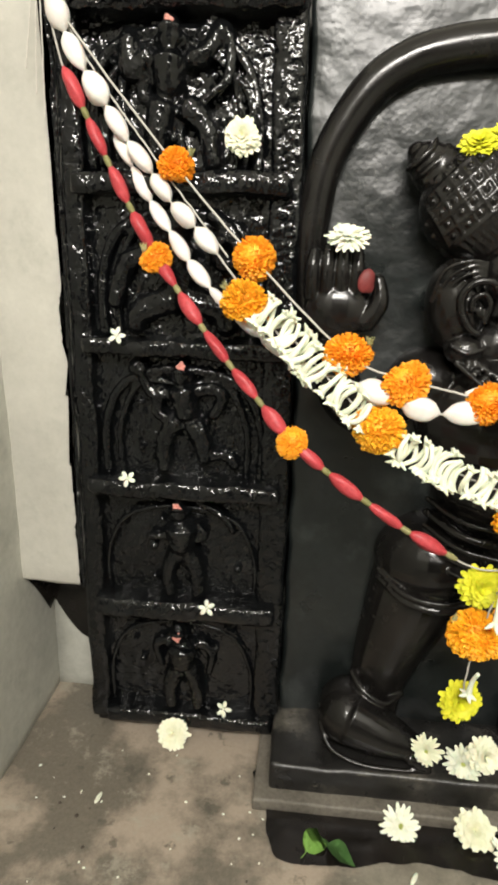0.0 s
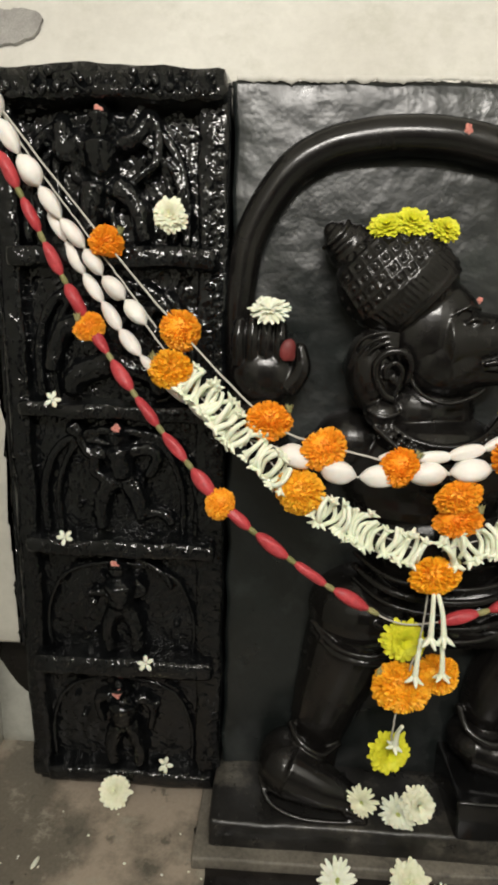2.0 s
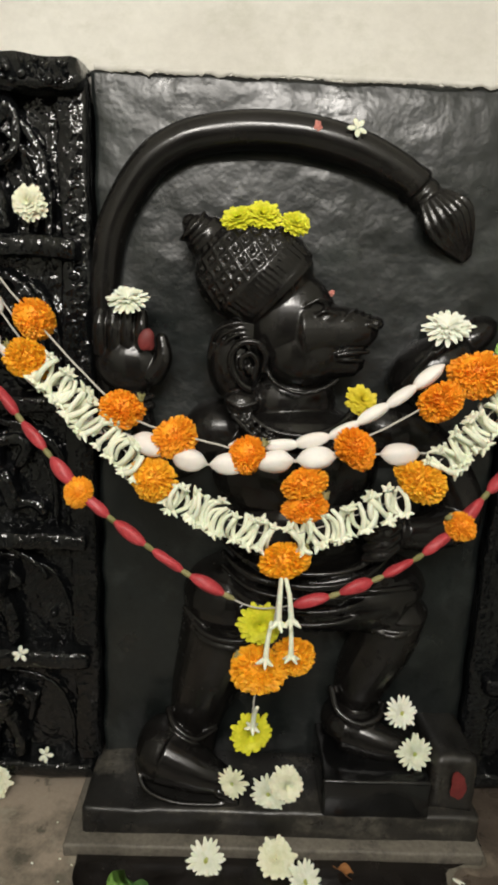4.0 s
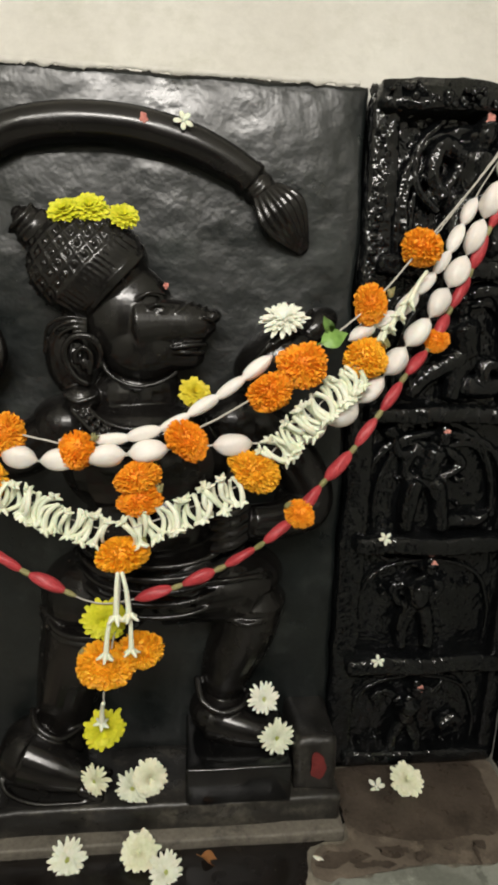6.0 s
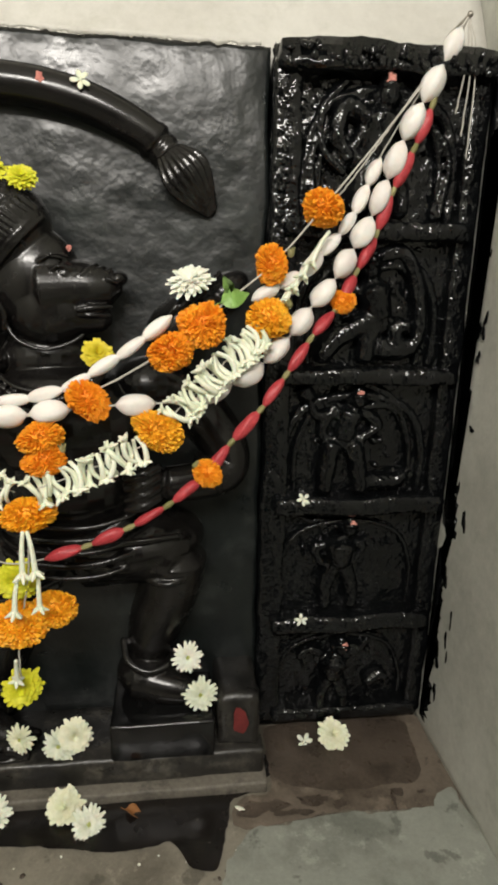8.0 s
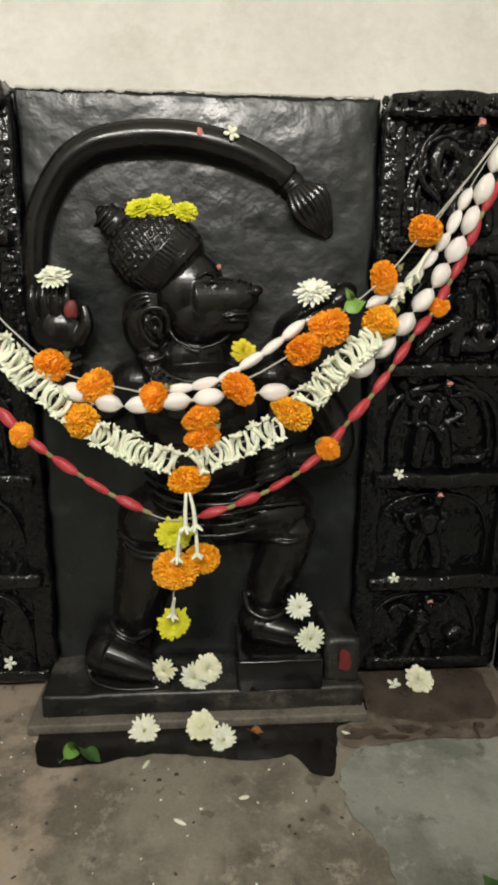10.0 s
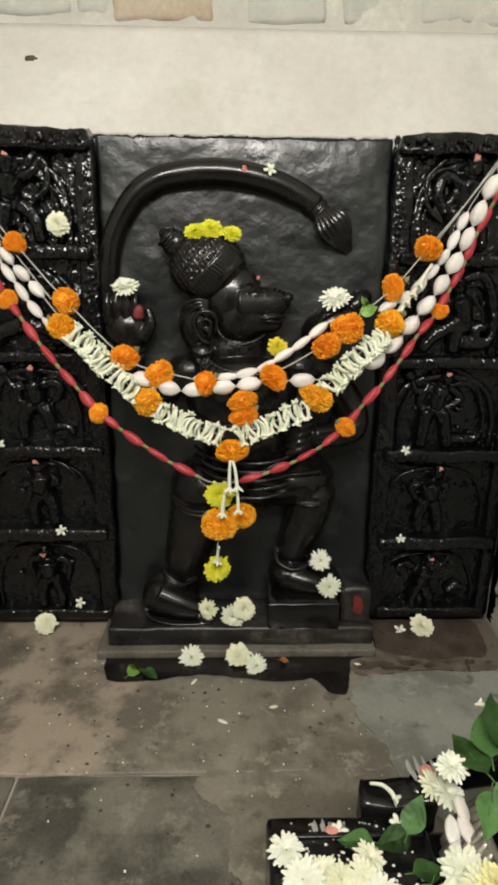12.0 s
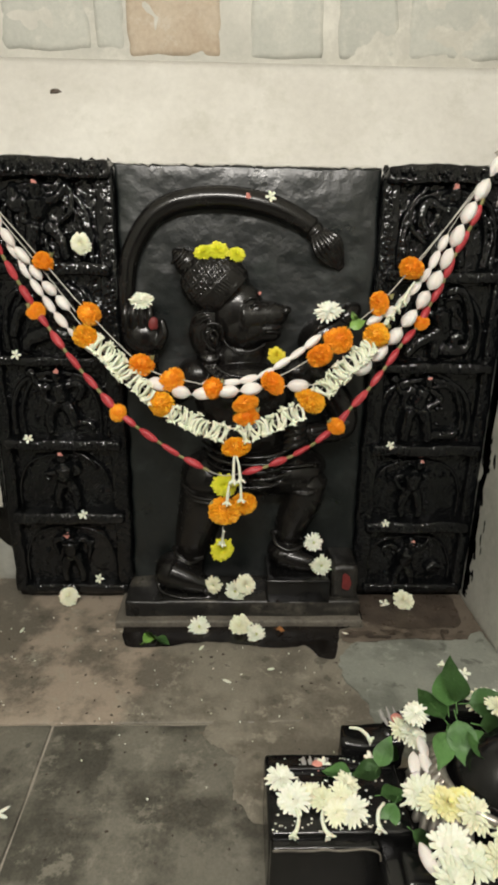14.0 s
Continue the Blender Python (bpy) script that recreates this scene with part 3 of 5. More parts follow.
    tube(bm, [(-0.072, -0.073, 0.775), (-0.068, -0.077, 0.8), (-0.078, -0.079, 0.812), (-0.09, -0.077, 0.804), (-0.089, -0.075, 0.79)], 0.004, 8, 22)
    ell(bm, (-0.079, -0.068, 0.79), (0.006, 0.01, 0.011))
    ell(bm, (-0.088, -0.048, 0.738), (0.026, 0.028, 0.022))
    tube(bm, [(-0.11, -0.066, 0.745), (-0.09, -0.076, 0.735), (-0.066, -0.07, 0.742)], 0.0032, 6, 12)
    # neck, necklaces, chest
    ell(bm, (-0.018, 0.0, 0.735), (0.076, 0.06, 0.062))
    for k in range(3):
        arc = [(-0.092 - 0.004 * k, -0.05 - 0.008 * k, 0.737 - 0.008 * k), (-0.05, -0.085 - 0.008 * k, 0.708 - 0.012 * k), (0.0, -0.094 - 0.008 * k, 0.7 - 0.013 * k), (0.045, -0.085 - 0.008 * k, 0.712 - 0.012 * k), (0.078, -0.055 - 0.006 * k, 0.737 - 0.008 * k)]
        if k == 1:
            for p in glide(arc, 22):
                ell(bm, p, (0.0062, 0.0062, 0.0062), seg=8, rings=5)
        else:
            tube(bm, arc, 0.0042, 6, 24)
    ell(bm, (-0.005, -0.01, 0.695), (0.09, 0.085, 0.04))
    ell(bm, (0.0, 0.01, 0.63), (0.135, 0.095, 0.105))
    ell(bm, (0.02, 0.01, 0.53), (0.118, 0.1, 0.1))
    ell(bm, (-0.12, 0.015, 0.682), (0.058, 0.055, 0.05))
    ell(bm, (0.14, 0.015, 0.69), (0.06, 0.055, 0.05))
    tube(bm, [(0.0, -0.09, 0.66), (0.0, -0.1, 0.6), (0.01, -0.1, 0.54)], 0.007, 8, 14)
    for k in range(9):
        ell(bm, (0.002 + 0.001 * k, -0.1, 0.65 - 0.012 * k), (0.014, 0.007, 0.0035), seg=10, rings=6)
    # raised arm and open palm
    tube(bm, [(-0.13, 0.015, 0.68), (-0.2, 0.01, 0.635), (-0.245, 0.0, 0.66), (-0.256, -0.005, 0.72), (-0.258, -0.01, 0.765)], [0.042, 0.04, 0.035, 0.03, 0.026], 14, 24)
    for k in range(2):
        tube(bm, [(-0.29, -0.02, 0.735 - 0.014 * k), (-0.256, -0.042, 0.73 - 0.014 * k), (-0.222, -0.02, 0.737 - 0.014 * k)], 0.006, 6, 12)
    ell(bm, (-0.258, -0.02, 0.784), (0.05, 0.028, 0.044))
    for k in range(4):
        tube(bm, [(-0.298 + 0.0205 * k, -0.03, 0.8), (-0.298 + 0.0205 * k, -0.037, 0.836), (-0.295 + 0.0195 * k, -0.03, 0.862 + (0.006 if k in (1, 2) else 0))], [0.0112, 0.0106, 0.0085], 8, 10)
    tube(bm, [(-0.222, -0.03, 0.765), (-0.204, -0.036, 0.795), (-0.208, -0.034, 0.828)], [0.016, 0.0135, 0.009], 8, 10)
    # other arm, elbow out, fist on the waist; bundle at the shoulder
    tube(bm, [(0.15, 0.015, 0.7), (0.215, 0.005, 0.655), (0.26, -0.005, 0.595), (0.262, -0.02, 0.555), (0.215, -0.045, 0.545), (0.165, -0.06, 0.548)], [0.046, 0.044, 0.04, 0.036, 0.032, 0.027], 14, 30)
    ell(bm, (0.255, 0.0, 0.56), (0.046, 0.04, 0.036))
    ell(bm, (0.135, -0.065, 0.548), (0.034, 0.024, 0.036))
    for k in range(4):
        tube(bm, [(0.155, -0.078, 0.58 - 0.0165 * k), (0.13, -0.092, 0.572 - 0.017 * k), (0.104, -0.082, 0.562 - 0.017 * k)], [0.0085, 0.0095, 0.007], 8, 10)
    ell(bm, (0.2, 0.0, 0.795), (0.07, 0.055, 0.045), (0, -30, 0))
    ell(bm, (0.255, 0.015, 0.838), (0.05, 0.04, 0.028), (0, -35, 0))
    for k in range(3):
        tube(bm, [(0.15 + 0.02 * k, -0.03, 0.77 + 0.02 * k), (0.18 + 0.02 * k, -0.05, 0.815 + 0.012 * k), (0.21 + 0.02 * k, -0.02, 0.845 + 0.012 * k)], 0.005, 6, 12)
    # waist folds, cloth
    for k in range(5):
        z = 0.5 - 0.021 * k
        tube(bm, [(-0.11, -0.03, z + 0.012), (-0.06, -0.085, z - 0.004), (0.03, -0.1, z - 0.01), (0.1, -0.088, z), (0.155, -0.04, z + 0.018)], 0.0065 if k % 2 else 0.0045, 6, 24)
    ell(bm, (-0.085, 0.01, 0.4), (0.09, 0.088, 0.075))
    ell(bm, (0.1, 0.0, 0.425), (0.13, 0.09, 0.06), (0, -6, 0))
    for k in range(2):
        tube(bm, [(-0.17, -0.02, 0.385 - 0.012 * k), (-0.13, -0.072, 0.368 - 0.012 * k), (-0.07, -0.088, 0.368 - 0.012 * k), (-0.01, -0.06, 0.385 - 0.012 * k)], 0.0055, 6, 20)
    for k in range(14):
        ell(bm, (-0.155 + 0.0115 * k, -0.05 - 0.035 * math.sin(k / 13 * 3.1), 0.363 + 0.008 * abs(k - 6.5) / 6.5), (0.0035, 0.004, 0.008), (0, 35, 0), 6, 4)
    tube(bm, [(0.08, -0.085, 0.455), (0.13, -0.092, 0.463), (0.18, -0.075, 0.462), (0.2, -0.05, 0.45)], 0.0055, 6, 18)
    # back leg and foot
    tube(bm, [(-0.085, 0.01, 0.41), (-0.11, 0.01, 0.31), (-0.135, 0.012, 0.22), (-0.15, 0.012, 0.15), (-0.155, 0.0, 0.1)], [0.082, 0.072, 0.058, 0.047, 0.042], 16, 28)
    ell(bm, (-0.2, -0.03, 0.118), (0.05, 0.062, 0.054))
    tube(bm, [(-0.195, -0.05, 0.122), (-0.14, -0.065, 0.106), (-0.095, -0.075, 0.094)], [0.048, 0.037, 0.023], 16, 16)
    for k in range(4):
        tube(bm, [(-0.105 + 0.004 * k, -0.094 + 0.014 * k, 0.09), (-0.072 + 0.003 * k, -0.096 + 0.016 * k, 0.079)], [0.0105, 0.008], 8, 6)
    tube(bm, [(-0.246, -0.05, 0.11), (-0.228, -0.082, 0.084), (-0.18, -0.1, 0.074), (-0.12, -0.103, 0.073), (-0.07, -0.1, 0.074)], 0.0045, 8, 26)
    tube(bm, [(-0.196, -0.015, 0.186), (-0.18, -0.044, 0.172), (-0.145, -0.05, 0.154), (-0.112, -0.02, 0.154)], 0.0065, 10, 18)
    # front leg, bent knee, foot on the block
    tube(bm, [(0.03, 0.0, 0.42), (0.12, -0.012, 0.425), (0.175, -0.018, 0.408)], [0.075, 0.07, 0.06], 16, 16)
    tube(bm, [(0.175, -0.02, 0.405), (0.168, -0.012, 0.34), (0.145, 0.0, 0.27), (0.13, 0.005, 0.21)], [0.058, 0.054, 0.05, 0.04], 16, 22)
    tube(bm, [(0.125, -0.055, 0.382), (0.165, -0.077, 0.377), (0.205, -0.06, 0.386)], 0.006, 6, 14)
    tube(bm, [(0.085, -0.01, 0.235), (0.095, -0.04, 0.21), (0.13, -0.054, 0.196), (0.165, -0.042, 0.202), (0.175, -0.02, 0.212)], 0.0065, 10, 22)
    ell(bm, (0.125, -0.01, 0.172), (0.054, 0.055, 0.038))
    tube(bm, [(0.11, -0.03, 0.166), (0.17, -0.05, 0.158), (0.222, -0.06, 0.15)], [0.037, 0.03, 0.018], 16, 14, 0.9)
    for k in range(3):
        tube(bm, [(0.2, -0.078 + 0.014 * k, 0.148), (0.236, -0.076 + 0.014 * k, 0.142)], [0.009, 0.007], 8, 6)
    return bm


figure = solo("statue", idol(), M_IDOL, "black stone relief statue of a monkey-headed figure with a curved tail", "statue", smooth=True)
rem = figure.modifiers.new("fuse", "REMESH")
rem.mode, rem.voxel_size, rem.use_smooth_shade = "VOXEL", 0.002, True
smo = figure.modifiers.new("ease", "SMOOTH")
smo.factor, smo.iterations = 0.5, 2


# ---- carved side panels ----
def carving(head, size, limbs, seed, rubble=12, span=(0.1, 0.18)):
    """A small worn relief figure, one fused mesh: a crowned head at (x, z), limbs as (x, z) lines with a thickness, on the niche's ground."""
    r = random.Random(seed)
    x, z = head
    bm = bmesh.new()
    y = 0.016
    ell(bm, (x, y - 0.012, z - 0.3 * size), (0.72 * size, 0.022, 0.8 * size), seg=16, rings=10)
    ell(bm, (x, y - 0.01, z + 0.45 * size), (0.5 * size, 0.018, 0.55 * size), seg=14, rings=9)
    tube(bm, [(x - 0.55 * size, y - 0.028, z + 0.1 * size), (x, y - 0.036, z + 0.18 * size), (x + 0.55 * size, y - 0.028, z + 0.1 * size)], 0.0032, 6, 10)
    for s in (-1, 1):
        ell(bm, (x + s * 0.72 * size, y - 0.008, z - 0.35 * size), (0.22 * size, 0.014, 0.34 * size), seg=10, rings=6)
    for rad, *line in limbs:
        radii = [rad * (1 - 0.3 * i / max(1, len(line) - 1)) for i in range(len(line))]
        tube(bm, [(px, y - 0.25 * rad - 0.002 * i, pz) for i, (px, pz) in enumerate(line)], radii, 10, 6 * len(line), 1.15)
    for _ in range(rubble):
        ell(bm, (x + r.uniform(-span[0], span[0]), y, z - r.uniform(0, span[1])), (r.uniform(0.003, 0.008), 0.011, r.uniform(0.003, 0.009)), (0, r.uniform(0, 180), 0), 8, 6)
    return bm


def fused(name, bm, mat, parent, voxel=0.0032):
    ob = part(name, bm, mat, parent)
    f = ob.modifiers.new("fuse", "REMESH")
    f.mode, f.voxel_size, f.use_smooth_shade = "VOXEL", voxel, True
    return ob


def frieze(bm, x0, x1, y, z0, z1, r, size=0.006, n=60):
    for _ in range(n):
        ell(bm, (r.uniform(x0, x1), y, r.uniform(z0, z1)), (size * r.uniform(0.6, 1.5), 0.005, size * r.uniform(0.6, 1.5)), (0, r.uniform(0, 180), 0), 7, 5)


def panel(x0, x1, bars, heads, figures, seed, flip, label):
    """A tall glossy panel of five stacked niches: bars: (z bottom, z top) of the ledges; heads of the figures."""
    r = random.Random(seed)
    p = thing("carved_panel", ((x0 + x1) / 2, 0.05, 0), label, "relief panel", "carved panels")
    part("backing", rough_box(bmesh.new(), x0, x1, 0.022, 0.112, 0.0, 1.192, 0.025, 0.0035, 0.006, seed), M_ENAMEL, p)
    w = 0.034
    part("border", rough_box(bmesh.new(), x0, x0 + w + 0.012 * flip, 0.0, 0.03, 0.03, 1.17, 0.018, 0.004, 0.008, seed + 1), M_ENAMEL, p)
    part("border", rough_box(bmesh.new(), x1 - w + 0.012 * (flip - 1), x1, 0.0, 0.03, 0.03, 1.17, 0.018, 0.004, 0.008, seed + 2), M_ENAMEL, p)
    top = rough_box(bmesh.new(), x0 + 0.002, x1 - 0.002, -0.026, 0.03, 1.152, 1.194, 0.014, 0.008, 0.014, seed + 3)
    frieze(top, x0 + 0.012, x1 - 0.012, -0.026, 1.157, 1.184, r, 0.005, 70)
    part("cornice", top, M_ENAMEL, p)
    part("sill", rough_box(bmesh.new(), x0 + 0.03, x1 - 0.01, -0.01, 0.03, 0.028, 0.056, 0.018, 0.004, 0.008, seed + 4), M_ENAMEL, p)
    for i, (z0, z1) in enumerate(bars):
        part("ledge", rough_box(bmesh.new(), x0 + 0.022, x1 - 0.012, -0.02, 0.03, z0, z1, 0.014, 0.005, 0.009, seed + 5 + i), M_ENAMEL, p)
    tops = [1.15] + [b[0] - 0.008 for b in bars]
    foots = [b[1] for b in bars] + [0.056]
    for i, (zt, zf) in enumerate(zip(tops, foots)):
        xm, hw = heads[i][0], 0.118 if i < 2 else 0.125
        bm = bmesh.new()
        zc = zt - 0.085
        for k in range(1 if i > 2 else 2):
            d = 0.024 * k
            tube(bm, [(xm - hw + d, 0.016, zf + 0.004), (xm - hw + d, 0.014, zc - 0.02), (xm - hw * 0.72 + d, 0.012, zc + 0.05), (xm, 0.012, zt - 0.012 - d), (xm + hw * 0.72 - d, 0.012, zc + 0.05), (xm + hw - d, 0.014, zc - 0.02), (xm + hw - d, 0.016, zf + 0.004)],
                 (0.0085 if k == 0 else 0.006) if i < 3 else 0.0045, 8, 46)
        if i == 0:
            for q in glide([(xm - hw * 0.86, 0.008, zf + 0.01), (xm - hw * 0.86, 0.008, zc), (xm, 0.006, zt - 0.025), (xm + hw * 0.86, 0.008, zc), (xm + hw * 0.86, 0.008, zf + 0.01)], 46):
                ell(bm, q, (0.0055, 0.006, 0.0055), seg=6, rings=4)
        fused("arch", bm, M_ENAMEL, p)
        fused("relief", carving(heads[i], 0.026 if i == 0 else 0.021, figures[i], seed * 7 + i, 26 if i == 0 else 12, (0.1, (zt - zf) * 0.8)), M_ENAMEL, p)
    knobs = bmesh.new()
    bead = x1 - 0.02 if not flip else x0 + 0.02
    for k in range(34):
        ell(knobs, (bead + r.uniform(-0.008, 0.008), 0.003, 0.72 + k * 0.0125), (0.009, 0.0055, 0.0065), (0, r.uniform(-20, 20), 0), 8, 5)
    tagged(part("beading", knobs, M_ENAMEL, p), kind="stuff")
    return p


def standing(x, z, h, lean=0.0):
    """Torso, hips and two legs of a plain standing figure below a head at (x, z)."""
    return [(0.17 * h, (x, z - 0.2 * h), (x + lean * h, z - 0.42 * h)), (0.1 * h, (x - 0.05 * h, z - 0.45 * h), (x - 0.14 * h, z - 0.7 * h), (x - 0.12 * h, z - 0.93 * h)),
            (0.1 * h, (x + 0.06 * h, z - 0.45 * h), (x + 0.15 * h, z - 0.7 * h), (x + 0.16 * h, z - 0.93 * h))]


archer = [(0.027, (-0.502, 1.1), (-0.502, 1.062)), (0.02, (-0.528, 1.104), (-0.556, 1.09), (-0.556, 1.132)), (0.012, (-0.524, 1.09), (-0.54, 1.06), (-0.51, 1.045)),
          (0.015, (-0.471, 1.103), (-0.45, 1.112), (-0.43, 1.14)), (0.01, (-0.463, 1.129), (-0.437, 1.15), (-0.42, 1.122), (-0.424, 1.077), (-0.455, 1.053)),
          (0.022, (-0.512, 1.045), (-0.52, 1.012), (-0.522, 0.972)), (0.02, (-0.478, 1.045), (-0.452, 1.02), (-0.442, 0.97)), (0.008, (-0.53, 1.055), (-0.5, 1.042), (-0.468, 1.052)),
          (0.008, (-0.49, 1.05), (-0.488, 1.0), (-0.482, 0.97)), (0.008, (-0.56, 1.14), (-0.57, 1.06), (-0.56, 0.98))]
rider = [(0.03, (-0.49, 0.86), (-0.49, 0.8)), (0.013, (-0.447, 0.908), (-0.415, 0.885), (-0.405, 0.85), (-0.43, 0.84), (-0.44, 0.87), (-0.425, 0.875)), (0.018, (-0.52, 0.86), (-0.57, 0.84), (-0.59, 0.78)),
         (0.022, (-0.5, 0.79), (-0.55, 0.77), (-0.56, 0.745)), (0.022, (-0.48, 0.79), (-0.43, 0.775), (-0.42, 0.745))]
kneeler = [(0.024, (-0.488, 0.652), (-0.482, 0.61)), (0.012, (-0.505, 0.645), (-0.537, 0.645), (-0.556, 0.682)), (0.017, (-0.562, 0.688), (-0.55, 0.676)), (0.011, (-0.522, 0.655), (-0.53, 0.615), (-0.5, 0.6)),
           (0.013, (-0.466, 0.652), (-0.436, 0.655), (-0.426, 0.64), (-0.441, 0.612)), (0.017, (-0.5, 0.6), (-0.518, 0.57), (-0.519, 0.522)), (0.019, (-0.47, 0.598), (-0.455, 0.56), (-0.452, 0.54)), (0.012, (-0.456, 0.545), (-0.42, 0.548), (-0.404, 0.53)),
           (0.006, (-0.51, 0.605), (-0.48, 0.596), (-0.45, 0.604))]
bearer = standing(-0.492, 0.454, 0.17) + [(0.008, (-0.468, 0.466), (-0.426, 0.444), (-0.404, 0.415)), (0.01, (-0.51, 0.42), (-0.52, 0.402), (-0.548, 0.4)), (0.01, (-0.47, 0.425), (-0.455, 0.405), (-0.48, 0.395))]
dancer = standing(-0.492, 0.225, 0.17) + [(0.01, (-0.515, 0.2), (-0.54, 0.19), (-0.53, 0.15)), (0.009, (-0.52, 0.195), (-0.49, 0.18), (-0.452, 0.2)), (0.01, (-0.465, 0.2), (-0.44, 0.18), (-0.445, 0.14))]
panel(-0.662, -0.318, [(0.932, 0.962), (0.704, 0.73), (0.476, 0.505), (0.257, 0.29)],
      [(-0.499, 1.132), (-0.492, 0.9), (-0.489, 0.682), (-0.495, 0.457), (-0.497, 0.225)], (archer, rider, kneeler, bearer, dancer), 11, 0, "glossy black carved panel of stacked niches beside the pier")
warrior = [(0.026, (0.495, 1.1), (0.49, 1.055)), (0.016, (0.47, 1.1), (0.44, 1.115), (0.426, 1.075), (0.446, 1.04)), (0.012, (0.468, 1.08), (0.452, 1.05), (0.48, 1.03)), (0.016, (0.52, 1.1), (0.55, 1.085), (0.558, 1.12)),
           (0.009, (0.44, 1.15), (0.405, 1.112), (0.404, 1.058), (0.44, 1.02)), (0.021, (0.48, 1.04), (0.468, 1.0), (0.47, 0.965)), (0.02, (0.508, 1.04), (0.53, 1.0), (0.534, 0.965))]
sitter = [(0.03, (0.5, 0.85), (0.515, 0.805)), (0.014, (0.51, 0.9), (0.545, 0.908), (0.572, 0.87), (0.585, 0.8), (0.578, 0.762), (0.548, 0.765), (0.545, 0.79), (0.562, 0.792)), (0.02, (0.52, 0.8), (0.5, 0.775), (0.495, 0.735)),
          (0.022, (0.5, 0.8), (0.45, 0.775), (0.42, 0.738)), (0.014, (0.48, 0.85), (0.45, 0.84), (0.44, 0.8)), (0.02, (0.52, 0.755), (0.55, 0.75), (0.575, 0.755))]
tailed = [(0.024, (0.478, 0.645), (0.468, 0.6)), (0.012, (0.455, 0.645), (0.42, 0.64), (0.401, 0.68)), (0.018, (0.396, 0.682), (0.408, 0.67)), (0.011, (0.45, 0.655), (0.43, 0.61), (0.455, 0.592)), (0.012, (0.5, 0.645), (0.53, 0.622), (0.5, 0.6)),
          (0.02, (0.45, 0.59), (0.442, 0.55), (0.44, 0.505)), (0.02, (0.487, 0.59), (0.498, 0.55), (0.506, 0.505)), (0.008, (0.501, 0.694), (0.553, 0.667), (0.585, 0.596), (0.59, 0.54)), (0.016, (0.515, 0.522), (0.56, 0.52), (0.585, 0.53)),
          (0.006, (0.44, 0.595), (0.47, 0.588), (0.5, 0.597))]
keeper = standing(0.476, 0.435, 0.17) + [(0.01, (0.455, 0.4), (0.43, 0.39), (0.445, 0.36)), (0.01, (0.495, 0.4), (0.52, 0.395), (0.5, 0.36)), (0.007, (0.4, 0.455), (0.42, 0.445), (0.435, 0.45))]
walker = standing(0.478, 0.19, 0.16) + [(0.01, (0.455, 0.17), (0.43, 0.18), (0.41, 0.165)), (0.008, (0.5, 0.165), (0.53, 0.175), (0.545, 0.2)), (0.014, (0.55, 0.1), (0.57, 0.118), (0.585, 0.11))]
panel(0.328, 0.664, [(0.924, 0.954), (0.694, 0.722), (0.464, 0.497), (0.23, 0.264)],
      [(0.499, 1.136), (0.494, 0.885), (0.488, 0.675), (0.489, 0.442), (0.49, 0.196)], (warrior, sitter, tailed, keeper, walker), 23, 1, "glossy black carved panel of stacked niches beside the side wall")


# black paint run over onto the plaster, ragged
def paint_strip(name, m, length, width, seed, n=260, mat=None, label="ragged edge of black enamel paint on the plaster"):
    r = random.Random(seed)
    out = [(i / n * length, -0.004) for i in range(n + 1)]
    edge = []
    for i in range(n, -1, -1):
        s = i / n * length
        wv = width * (0.4 + 0.6 * noise.noise(Vector((s * 12, seed, 0)))) + width * 0.5 * noise.noise(Vector((s * 60, seed, 3))) + width * 0.35 * noise.noise(Vector((s * 190, seed, 7)))
        edge.append((s, max(0.0005, wv)))
    return solo(name, patch(out + edge, m, 0.0012), mat or M_ENAMEL, label, "paint edge", "structure", smooth=True)


paint_strip("paint_edge", Matrix(((0, 0, -1, XR - 0.001), (0, -1, 0, 0.0), (1, 0, 0, 0.02), (0, 0, 0, 1))), 1.17, 0.06, 4)
paint_strip("paint_edge", Matrix(((0, -1, 0, -0.663), (0, 0, -1, -0.003), (1, 0, 0, 0.3), (0, 0, 0, 1))), 0.88, 0.014, 9)
_k = math.hypot(SLOPE_Y - 0.024, SLOPE_Z - LEDGE_Z + 0.014)
_sy, _sz = (SLOPE_Y - 0.024) / _k, (SLOPE_Z - LEDGE_Z + 0.014) / _k
for a, b, wd, sd in ((-0.655, -0.325, 0.026, 5), (-0.318, 0.325, 0.013, 6), (0.33, 0.66, 0.02, 8)):
    paint_strip("paint_edge", Matrix(((1, 0, 0, a), (0, _sy, -_sz, 0.026), (0, _sz, _sy, LEDGE_Z - 0.006), (0, 0, 0, 1))), b - a, wd, sd)


